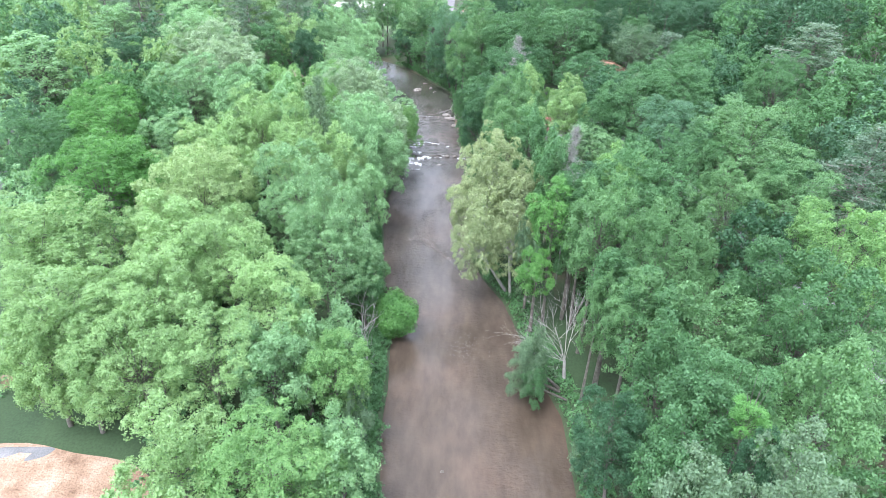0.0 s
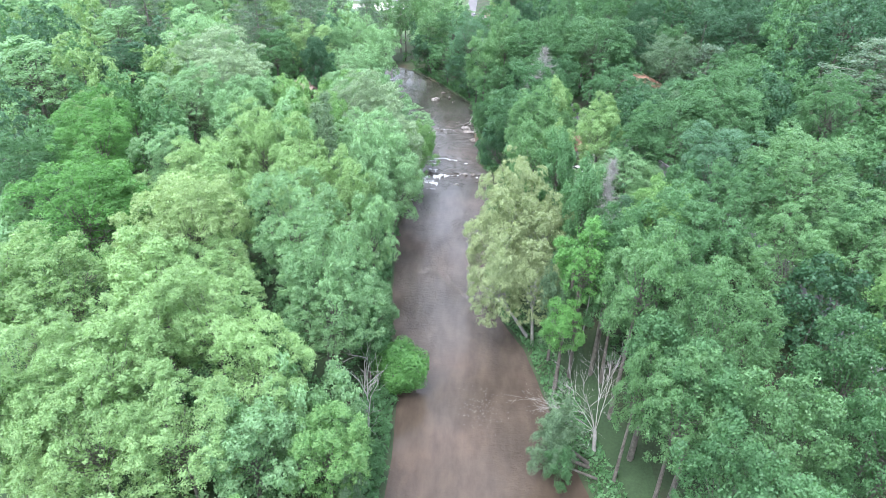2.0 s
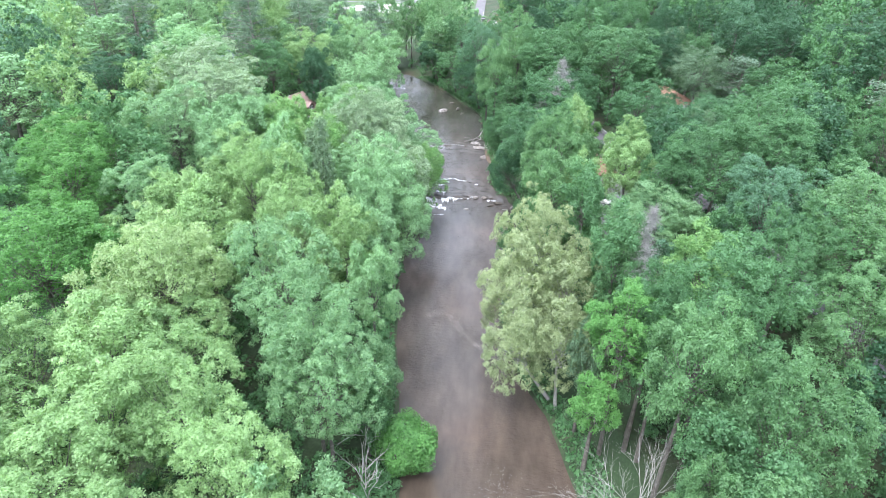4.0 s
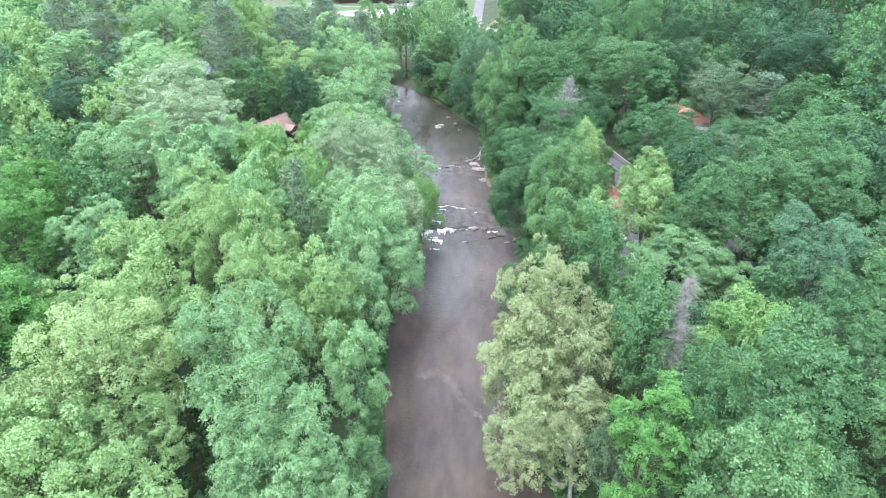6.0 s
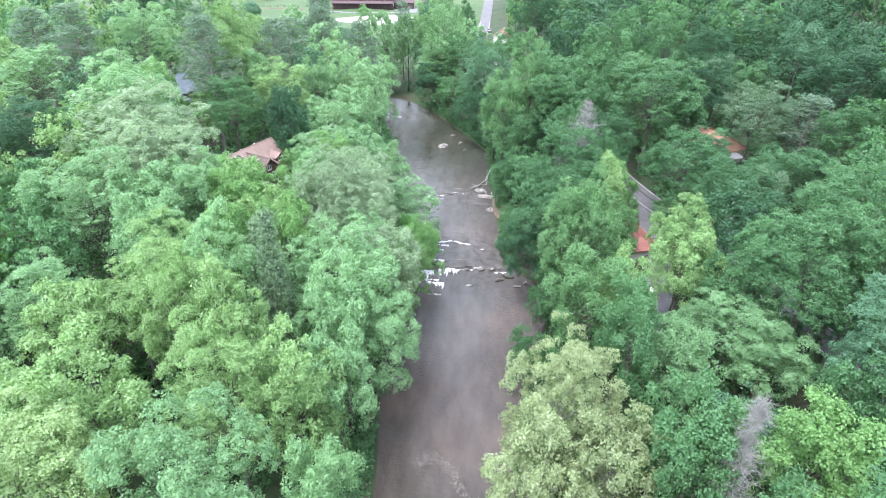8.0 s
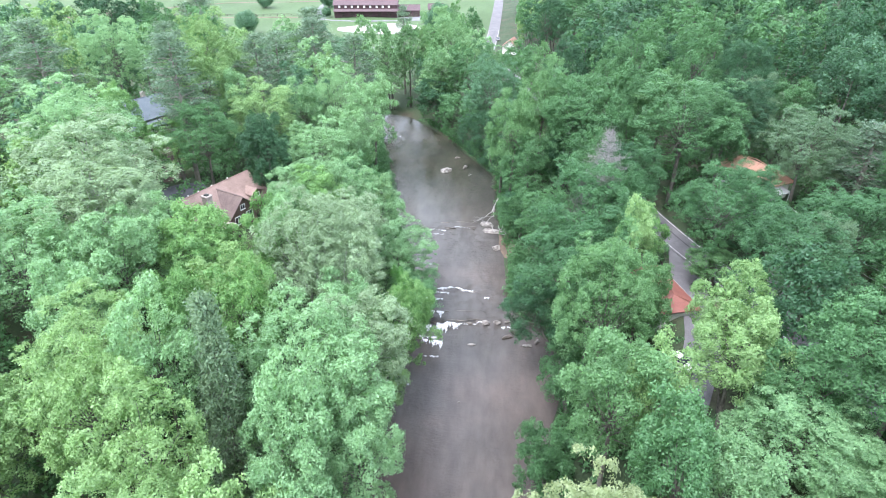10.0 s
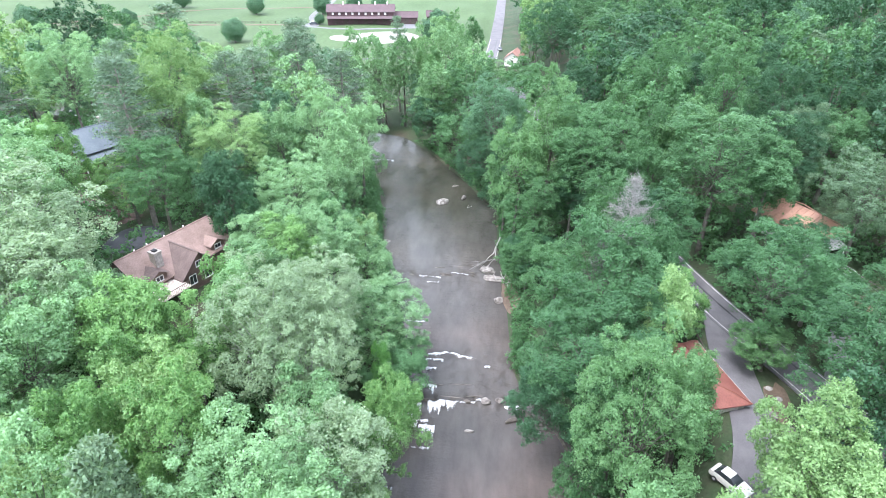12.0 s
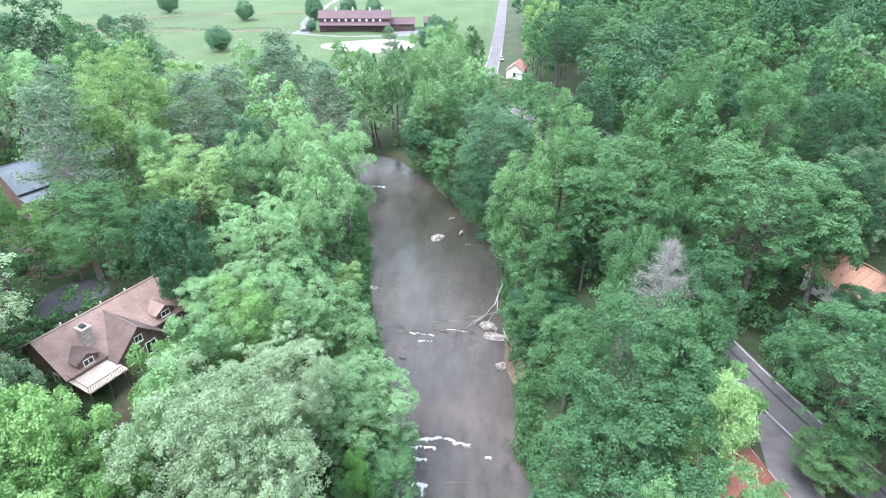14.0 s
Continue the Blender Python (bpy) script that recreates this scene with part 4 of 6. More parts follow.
DECK_WOOD = surface("weathered_deck_boards", ((0.3, (0.42, 0.35, 0.30)), (0.7, (0.54, 0.46, 0.40))), 0.9, 0.85, 9, 0.4, 0.02, coords="object")
DARK_TIMBER = surface("dark_timber", ((0.3, (0.045, 0.035, 0.03)), (0.7, (0.09, 0.07, 0.06))), 1.2, 0.9, 10, 0.5, 0.02, coords="object")
DARK_METAL = surface("dark_metal", ((0.3, (0.03, 0.03, 0.032)), (0.7, (0.06, 0.06, 0.062))), 1.2, 0.5, 10, 0.1, 0.01, 0.6, coords="object")
SAND = surface("white_arena_sand", ((0.3, (0.40, 0.37, 0.345)), (0.7, (0.50, 0.465, 0.43))), 0.12, 0.95, 3, 0.3, 0.03)
LITTER = surface("red_brown_leaf_litter", ((0.3, (0.072, 0.052, 0.043)), (0.7, (0.130, 0.094, 0.080))), 0.5, 0.95, 5, 0.8, 0.05)
TRACK = surface("brown_dirt_track", ((0.3, (0.10, 0.072, 0.050)), (0.7, (0.15, 0.115, 0.080))), 0.15, 0.95, 3, 0.5, 0.04)
GLASS, g_nt, g_b = material("dark_window_glass")
g_b.inputs["Base Color"].default_value = (0.035, 0.04, 0.045, 1)
g_b.inputs["Roughness"].default_value = 0.05
RUBBER, r_nt, r_b = material("black_rubber")
r_b.inputs["Base Color"].default_value = (0.02, 0.02, 0.021, 1)
r_b.inputs["Roughness"].default_value = 0.85


def paint(name, colour):
    m, nt, b = material(name)
    dust = noise_at(nt, 3.0, 4, "object")
    nt.links.new(mix(nt, ramp(nt, dust.outputs[0], ((0.35, tuple(c * 0.85 for c in colour)), (0.65, colour))), (1, 1, 1), 0.0), b.inputs["Base Color"])
    b.inputs["Roughness"].default_value = 0.25
    b.inputs["Coat Weight"].default_value = 0.6
    return m


# ---- patches of other ground ----
def patch(name, x, y, rx, ry, turn, mat, label, category, lift=0.07, seed=1, uneven=0.12, mounds=0.0):
    rng = np.random.default_rng(seed)
    ph = rng.uniform(0, 6.28, 4)
    rings, spokes = 9, 48
    a = np.arange(spokes) * 2 * np.pi / spokes
    edge = 1 + uneven * (np.sin(2 * a + ph[0]) + 0.7 * np.sin(3 * a + ph[1]) + 0.5 * np.sin(5 * a + ph[2]) + 0.3 * np.sin(9 * a + ph[3]))
    rr = np.linspace(0.02, 1, rings)[:, None]
    px, py = rr * edge * np.cos(a) * rx, rr * edge * np.sin(a) * ry
    c, s = math.cos(radians(turn)), math.sin(radians(turn))
    wx, wy_ = x + px * c - py * s, y + px * s + py * c
    wz = ground_height(wx, wy_) + lift * (1 - 0.9 * smoothstep(0.85, 1.0, rr + 0 * px))
    wz = wz + mounds * np.maximum(0, np.sin(wx * 0.9 + ph[0]) * np.sin(wy_ * 0.8 + ph[1]) + 0.4 * np.sin(wx * 2.3) * np.sin(wy_ * 2.1)) * (1 - rr ** 2)
    v = np.stack([wx.ravel(), wy_.ravel(), wz.ravel()], 1)
    q = []
    for i in range(rings - 1):
        for j in range(spokes):
            k = (j + 1) % spokes
            q.append((i * spokes + j, i * spokes + k, (i + 1) * spokes + k, (i + 1) * spokes + j))
    ob = new(name, mesh_from(name, v, np.array(q)[:, ::-1], [mat], None, True))
    return tagged(ob, label, category, kind="structure")


def lane(name, line, half, mat, label, lift=0.05):
    pts = [(x, y, ground_at(x, y)) for x, y in line]
    dense = []
    for a, b in zip(pts, pts[1:]):
        n = max(2, int(math.hypot(b[0] - a[0], b[1] - a[1]) / 2.0))
        for i in range(n):
            x, y = a[0] + (b[0] - a[0]) * i / n, a[1] + (b[1] - a[1]) * i / n
            dense.append((x, y, ground_at(x, y)))
    dense.append(pts[-1])
    return ribbon(name, dense, half, mat, label, "road", lift)


ribbon("edge_line", ROAD, 0.075, LINE_PAINT, "worn white painted line along the road's edge", "road marking", 0.075, 0.3, 0.82, 2.55)
ribbon("edge_line", ROAD, 0.075, LINE_PAINT, "worn white painted line along the road's edge", "road marking", 0.075, 0.3, 0.82, -2.45)
ribbon("tar_seam", ROAD, 0.16, CRACK, "dark tar seam along the middle of the road", "road marking", 0.070, 0.3, 0.82, 0.75)
ribbon("lane", LANE, 2.5, ASPHALT, "grey asphalt lane leaving the road for a house", "road", 0.04)
patch("driveway", -63, 194, 5.5, 4.2, 50, surface("dark_asphalt", ((0.3, (0.055, 0.057, 0.066)), (0.7, (0.085, 0.088, 0.100))), 0.4, 0.85, 7, 0.3, 0.01), "dark asphalt parking area behind the brown house", "driveway", seed=4, uneven=0.05)
patch("clay_patch", -55, 48.2, 20.0, 10.4, 2, CLAY, "bare orange clay dug up beside the woods", "bare earth", seed=2, uneven=0.05, mounds=0.45)
patch("gravel_patch", -60, 55.6, 9.0, 1.9, 8, GRAVEL, "strip of pale grey gravel beside the clay", "gravel", 0.12, seed=3, uneven=0.05)
patch("clay_patch", -66, 70.5, 4.2, 1.6, 4, CLAY, "orange clay cut at the edge of the yard", "bare earth", 0.1, seed=6)
patch("gravel_patch", -73, 80, 6, 5, 20, GRAVEL, "pale grey gravel yard under the branches", "gravel", 0.09, seed=7)
patch("leaf_litter", -75.5, 209, 8.0, 5.5, 30, LITTER, "reddish brown leaf litter in a yard under trees", "yard", 0.08, seed=5, uneven=0.2)
patch("leaf_litter", -70, 201, 4.0, 2.5, 30, LITTER, "reddish brown leaf litter beside the parking area", "yard", 0.08, seed=8)
lane("driveway", [(-118, 165), (-108, 140), (-102, 122), (-97, 104), (-95, 88)], 2.3, ASPHALT, "grey driveway at the edge of the woods")
lane("driveway", [(46.5, 165.5), (51, 174), (53.6, 182), (52.5, 190)], 1.9, GRAVEL, "pale concrete drive climbing to a house")
patch("clay_patch", 57, 183, 1.6, 4, 10, CLAY, "orange clay edge beside the drive", "bare earth", 0.08, seed=9)


MUD = surface("brown_muddy_bank", ((0.3, (0.085, 0.060, 0.042)), (0.7, (0.16, 0.115, 0.080))), 0.5, 0.8, 5, 0.8, 0.08)
patch("mud_bank", 5.3, 200.5, 1.7, 5.5, 6, MUD, "bare brown mud bank under the trees", "bank", 0.12, seed=21, uneven=0.1)
patch("mud_bank", 8.6, 169.8, 3.4, 2.2, -20, MUD, "bare brown mud bank beside the falls", "bank", 0.12, seed=22, uneven=0.1)
patch("bare_bank", 37.8, 162.9, 1.3, 4.2, -12, MUD, "bare brown earth between the lane and the road", "bank", 0.10, seed=25, uneven=0.15)
patch("mud_bank", -2.2, 236.0, 1.5, 9.0, 32, MUD, "bare brown mud bank under overhanging roots", "bank", 0.12, seed=23, uneven=0.1)


# ---- houses ----
def dormer(parent, x, y_front, y_back, z, wide, high, roof_mat):
    """A small gabled dormer on the front slope."""
    w = wide / 2
    part("dormer_wall", solid([(x - w, y_front, z), (x + w, y_front, z), (x + w, y_front, z + high), (x, y_front, z + high + w * 0.55), (x - w, y_front, z + high), (x - w, y_back, z), (x + w, y_back, z), (x + w, y_back, z + high), (x, y_back, z + high + w * 0.55), (x - w, y_back, z + high)],
         ((0, 1, 2, 3, 4), (9, 8, 7, 6, 5), (0, 5, 6, 1), (1, 6, 7, 2), (4, 9, 5, 0), (2, 7, 8, 3), (3, 8, 9, 4))), SIDING, parent)
    for s in (-1, 1):
        part("dormer_roof", slab([(x, y_front - 0.35, z + high + w * 0.55 + 0.12), (x, y_back, z + high + w * 0.55 + 0.12), (x + s * (w + 0.35), y_back, z + high - 0.19 + 0.12), (x + s * (w + 0.35), y_front - 0.35, z + high - 0.19 + 0.12)][::s], 0.12), roof_mat, parent)
    window(parent, x, y_front - 0.02, z + high * 0.55, wide * 0.5, high * 0.75, "-y", TRIM, GLASS)


def brown_house():
    h = thing("house", "brown-shingled gabled house with a stone chimney and a deck among trees", "house", (-50.4, 183.0, 14.4), 64.5)
    wide, half, eave, ridge = 8.2, 4.9, 3.5, 6.6
    fall = (ridge - eave) / half
    part("wall", gable_wall(-wide, wide, -half, half, eave, ridge), SIDING, h)
    gable_roof(h, -wide, wide, -half, half, eave, ridge, ROOF_BROWN, 0.6)
    # the cross gable towards the creek
    x0, x1, front = -3.0, 3.2, -7.0
    xm, top = (x0 + x1) / 2, 6.3
    part("wall", solid([(x0, front, -1.5), (x1, front, -1.5), (x1, front, 3.3), (xm, front, top - 0.2), (x0, front, 3.3), (x0, -1, -1.5), (x1, -1, -1.5), (x1, -1, 3.3), (xm, -1, top - 0.2), (x0, -1, 3.3)],
         ((0, 1, 2, 3, 4), (9, 8, 7, 6, 5), (0, 5, 6, 1), (1, 6, 7, 2), (4, 9, 5, 0), (2, 7, 8, 3), (3, 8, 9, 4))), SIDING, h)
    # both slopes take the darker copy, so their shade is painted
    for s in (-1, 1):
        part("roof_slope", slab([(xm, front - 0.6, top), (xm, -0.3, top), (xm + s * 3.7, -0.3, 2.95), (xm + s * 3.7, front - 0.6, 2.95)][::s], 0.18), ROOF_SHADED, h, "brown shingles of the cross gable, darkened for shade")
    part("ridge_cap", boxes((xm - 0.13, xm + 0.13, front - 0.6, -0.3, top - 0.02, top + 0.06)), ROOF_SHADED, h)
    window(h, 1.5, front - 0.02, 2.0, 1.5, 1.9, "-y", TRIM, GLASS)
    window(h, -1.4, front - 0.02, 2.0, 1.3, 1.6, "-y", TRIM, GLASS)
    window(h, xm, front - 0.02, 4.2, 1.1, 1.0, "-y", TRIM, GLASS)
    dormer(h, -5.6, -5.2, -1.8, 3.2, 2.6, 1.2, ROOF_SHADED)
    dormer(h, 5.7, -5.0, -1.8, 3.4, 2.6, 1.1, ROOF_BROWN)
    for x in (-5.5, 0.0, 4.5):
        window(h, x, half + 0.02, 1.8, 1.2, 1.3, "+y", TRIM, GLASS)
    window(h, wide + 0.02, -2.0, 1.8, 1.2, 1.3, "+x", TRIM, GLASS)
    window(h, wide + 0.02, 1.8, 1.8, 1.2, 1.3, "+x", TRIM, GLASS)
    window(h, -wide - 0.02, -2.0, 1.8, 1.2, 1.3, "-x", TRIM, GLASS)
    # barge boards along the gable ends and a gutter under the eave
    for x in (-wide - 0.62, wide + 0.56):
        for s in (-1, 1):
            part("barge_board", solid([(x, 0, ridge + 0.16), (x + 0.06, 0, ridge + 0.16), (x + 0.06, s * (half + 0.6), eave - 0.6 * fall + 0.16), (x, s * (half + 0.6), eave - 0.6 * fall + 0.16),
                 (x, 0, ridge - 0.12), (x + 0.06, 0, ridge - 0.12), (x + 0.06, s * (half + 0.6), eave - 0.6 * fall - 0.12), (x, s * (half + 0.6), eave - 0.6 * fall - 0.12)],
                 ((0, 1, 2, 3), (7, 6, 5, 4), (0, 4, 5, 1), (2, 6, 7, 3), (1, 5, 6, 2), (3, 7, 4, 0))), DARK_TIMBER, h)
    part("gutter", boxes((3.3, wide + 0.5, -half - 0.72, -half - 0.61, 3.0, 3.14)), DARK_TIMBER, h)
    bm = boxes((-4.5, -3.3, -3.6, -2.2, 2.0, 6.9), (-4.6, -3.2, -3.7, -2.1, 6.9, 7.12))
    stack = part("chimney", bm, STONE, h, "pale stone chimney with a cap")
    part("flue", boxes((-4.2, -3.6, -3.3, -2.5, 7.12, 7.32)), DARK_METAL, stack)
    for x, y in ((-2.2, 1.4), (1.5, 2.2), (-4.2, 1.8), (4.6, 1.2)):
        z = ridge - fall * abs(y)
        part("vent_pipe", boxes((x - 0.09, x + 0.09, y - 0.09, y + 0.09, z, z + 0.65)), TRIM, h)
    deck = new("deck")
    deck.parent = h
    part("deck_floor", boxes((-8.4, -3.3, -9.2, -5.0, 2.6, 2.75)), DECK_WOOD, deck, "pale weathered deck boards")
    for i in range(1, 21):
        x = -8.4 + 0.243 * i
        part("board_gap", boxes((x - 0.012, x + 0.012, -9.2, -5.0, 2.75, 2.756)), SIDING, deck)
    for x in (-8.3, -5.9, -3.5):
        for y in (-9.1, -5.4):
            part("deck_post", boxes((x - 0.09, x + 0.09, y - 0.09, y + 0.09, -3.5, 2.6)), DARK_TIMBER, deck)
    part("deck_rail", boxes((-8.4, -3.3, -9.2, -9.14, 3.6, 3.66), (-8.4, -8.34, -9.14, -5.0, 3.6, 3.66)), DARK_TIMBER, deck)
    for i in range(18):
        x = -8.37 + 0.295 * i
        part("baluster", boxes((x - 0.02, x + 0.02, -9.19, -9.15, 2.75, 3.6)), DARK_TIMBER, deck)
    return h


def slate_house():
    h = thing("house", "house with a blue-grey shingle roof half hidden by pines", "house", (-86.0, 223.5, 16.0), 62)
    part("wall", gable_wall(-6.5, 6.5, -4.8, 4.8, 5.0, 8.4), SIDING, h)
    gable_roof(h, -6.5, 6.5, -4.8, 4.8, 5.0, 8.4, ROOF_SLATE, 0.6)
    part("porch_roof", slab([(-7.0, -4.9, 4.3), (-7.0, -7.6, 3.5), (2.0, -7.6, 3.5), (2.0, -4.9, 4.3)], 0.15), ROOF_SLATE, h)
    for x in (-6.8, -2.4, 1.8):
        part("porch_post", boxes((x - 0.1, x + 0.1, -7.4, -7.2, -1.0, 3.5)), TRIM, h)
    for x in (-4.5, 0.0, 4.0):
        window(h, x, -4.82, 2.0, 1.2, 1.5, "-y", TRIM, GLASS)
    part("chimney", boxes((2.6, 3.6, 0.8, 1.8, 5.0, 9.6)), STONE, h)
    part("porch_floor", boxes((-7.2, 2.2, -7.8, -4.85, 0.1, 0.3)), LITTER, h, "reddish wooden porch floor")
    return h


def coral_house():
    h = thing("house", "house with a coral-coloured hipped metal roof above the road", "house", (52.3, 197.6, 18.0), -62.7)
    part("wall", boxes((-5.6, 5.6, -3.6, 3.6, -3.0, 3.3)), WHITE_WALL, h)
    hip_roof(h, -5.6, 5.6, -3.6, 3.6, 3.3, 5.9, 2.0, ROOF_CORAL, 0.6)
    for i in range(7):
        x = -3.3 + 1.1 * i
        part("roof_seam", solid([(x - 0.03, -0.1, 5.88), (x + 0.03, -0.1, 5.88), (x + 0.03, -4.2, 3.36), (x - 0.03, -4.2, 3.36), (x, -0.1, 5.96), (x, -4.2, 3.44)], ((0, 4, 5, 3), (1, 2, 5, 4), (0, 3, 2, 1), (0, 1, 4), (2, 3, 5))), ROOF_CORAL, h)
    for x in (-3.6, 0.2, 3.6):
        window(h, x, -3.62, 1.7, 1.3, 1.3, "-y", TRIM, GLASS)
    window(h, 5.62, 0.4, 1.7, 1.3, 1.2, "+x", TRIM, GLASS)
    part("porch_roof", slab([(5.7, -3.4, 3.0), (8.2, -3.4, 2.5), (8.2, 1.2, 2.5), (5.7, 1.2, 3.0)], 0.12), GREY_WALL, h, "pale grey flat porch roof")
    for y in (-3.2, 1.0):
        part("porch_post", boxes((8.0, 8.14, y - 0.07, y + 0.07, -3.0, 2.4)), TRIM, h)
    return h


def red_house():
    h = thing("house", "small house with a red metal roof below the lane", "house", (28.6, 166.2, 10.4), -74.5)
    part("wall", boxes((-5.8, 5.6, -3.2, 3.2, -6.0, 3.4)), GREY_WALL, h)
    hip_roof(h, -5.8, 5.6, -3.2, 3.2, 3.4, 5.2, 1.6, ROOF_RED, 0.55)
    for x in (-3.6, 0.0, 3.4):
        window(h, x, -3.22, 1.6, 1.1, 1.3, "-y", TRIM, GLASS)
        window(h, x, 3.22, 1.6, 1.1, 1.3, "+y", TRIM, GLASS)
    part("garage_door", boxes((5.6, 5.66, -2.4, 2.4, -0.2, 2.6)), WHITE_WALL, h, "off-white garage door")
    part("gutter", boxes((-6.3, 6.1, 3.72, 3.84, 3.2, 3.34)), TRIM, h)
    return h


def cottage():
    h = thing("house", "white cottage with a dull red gabled roof beside the road", "house", (9.0, 351.0, 10.0), 76)
    part("wall", gable_wall(-4.2, 4.2, -3.0, 3.0, 3.2, 5.4), WHITE_WALL, h)
    gable_roof(h, -4.2, 4.2, -3.0, 3.0, 3.2, 5.4, surface("dull_red_shingles", ((0.3, (0.33, 0.17, 0.14)), (0.7, (0.42, 0.24, 0.20))), 0.5, 0.9, 6, 0.5, 0.03, coords="object"), 0.4)
    window(h, -4.22, 0.0, 1.7, 1.0, 1.3, "-x", DARK_TIMBER, GLASS)
    window(h, -1.8, 3.02, 1.7, 1.0, 1.3, "+y", DARK_TIMBER, GLASS)
    window(h, 1.8, 3.02, 1.7, 1.0, 1.3, "+y", DARK_TIMBER, GLASS)
    return h


def lodge():
    h = thing("lodge", "long maroon two-storey stable lodge with white attic windows", "building", (-70.8, 443.5, ground_at(-70.8, 443.5)), 6.5)
    part("wall", gable_wall(-17.6, 17.6, -5.0, 5.0, 6.2, 9.0), MAROON, h)
    gable_roof(h, -17.6, 17.6, -5.0, 5.0, 6.2, 9.0, MAROON_ROOF, 0.6)
    part("porch_roof", slab([(-17.8, -5.05, 4.1), (-17.8, -8.0, 3.1), (17.8, -8.0, 3.1), (17.8, -5.05, 4.1)], 0.16), MAROON_ROOF, h)
    for i in range(10):
        part("porch_post", boxes((-17.2 + 3.82 * i - 0.12, -17.2 + 3.82 * i + 0.12, -7.8, -7.56, 0, 3.1)), MAROON, h)
    for i in range(9):
        window(h, -14.6 + 3.45 * i, -5.02, 5.15, 1.1, 1.1, "-y", TRIM, TRIM)
    for i in range(6):
        part("stable_door", boxes((-13.2 + 5.2 * i - 1.1, -13.2 + 5.2 * i + 1.1, -5.06, -5.01, 0.0, 2.6)), DARK_TIMBER, h)
    for x in (-9.5, -1.0, 7.6, 14.0):
        tower = part("cupola", boxes((x - 0.4, x + 0.4, -0.4, 0.4, 8.8, 9.7)), TRIM, h, "white ventilator cupola")
        part("cupola_roof", solid([(x - 0.5, -0.5, 9.7), (x + 0.5, -0.5, 9.7), (x + 0.5, 0.5, 9.7), (x - 0.5, 0.5, 9.7), (x, 0, 10.8)], ((3, 2, 1, 0), (0, 1, 4), (1, 2, 4), (2, 3, 4), (3, 0, 4))), TRIM, tower)
    wing = thing("stable_wing", "low maroon stable wing with dark panels for the shade in its bays", "building", (-47.2, 449.0, ground_at(-47.2, 449)), 6.5)
    part("wall", gable_wall(-6.0, 6.0, -4.0, 4.0, 3.6, 5.8), MAROON, wing)
    gable_roof(wing, -6.0, 6.0, -4.0, 4.0, 3.6, 5.8, MAROON_ROOF)
    # closed dark panels on the wall stand in for the shade inside open bays
    for x in (-4.0, 0.0, 3.8):
        part("bay_shade_panel", boxes((x - 1.5, x + 1.5, -4.06, -4.01, 0.0, 2.8)), DARK_TIMBER, wing)
    barn = thing("barn", "small maroon barn beside the gravel yard", "barn", (-32.0, 449.5, ground_at(-32, 449.5)), 6.5)
    part("wall", gable_wall(-4.0, 4.0, -3.5, 3.5, 3.8, 6.0), MAROON, barn)
    gable_roof(barn, -4.0, 4.0, -3.5, 3.5, 3.8, 6.0, MAROON_ROOF)
    part("barn_door", boxes((-1.4, 1.4, -3.56, -3.51, 0.0, 2.8)), DARK_TIMBER, barn)


for build in (brown_house, slate_house, coral_house, red_house, cottage, lodge):
    build()

def guard_rail():
    """A low dark timber rail between the lane and the red-roofed house."""
    line = [(30.7, 177.0), (31.2, 172.5), (31.5, 168.5), (31.6, 164.5)]
    rail = thing("guard_rail", "low dark timber guard rail beside the lane", "rail")
    for a, b in zip(line, line[1:]):
        v_, f_ = tubes([((*a, 13.55), (*b, 13.55), 0.13, 0.13)], 6)
        new("beam", mesh_from("beam", v_, f_, [DARK_TIMBER])).parent = rail
    for a in line:
        part("post", boxes((a[0] - 0.12, a[0] + 0.12, a[1] - 0.12, a[1] + 0.12, ground_at(*a) - 0.3, 13.7)), DARK_TIMBER, rail)


guard_rail()

# ---- the horse farm beyond the bend ----
patch("riding_arena", -57.5, 406.5, 21.5, 13.5, 6, SAND, "oval riding arena of white sand", "arena", 0.10, seed=12, uneven=0.012)
lane("driveway", [(-98, 432), (-88, 427), (-70, 427), (-50, 430), (-40, 437)], 1.6, GRAVEL, "white gravel drive between arena and stables")
patch("gravel_yard", -42, 441, 9.5, 8.0, 6, GRAVEL, "white gravel yard before the stables", "yard", 0.09, seed=13)
patch("gravel_yard", -97, 436, 5.0, 6.5, 6, GRAVEL, "pale gravel parking at the stables", "yard", 0.09, seed=14)
lane("driveway", [(-98, 440), (-103, 462), (-105, 490), (-104, 560)], 1.8, GRAVEL, "pale gravel farm lane across the pasture")
lane("farm_track", [(-240, 418), (-200, 424), (-150, 430), (-104, 434)], 1.5, TRACK, "brown dirt track across the pasture")
lane("farm_track", [(-240, 418), (-200, 452), (-170, 482), (-104, 492)], 1.5, TRACK, "brown dirt track along the pasture fence")
lane("farm_track", [(-62, 358), (-50, 361), (-40, 362)], 0.9, GRAVEL, "pale garden path on the lawn")


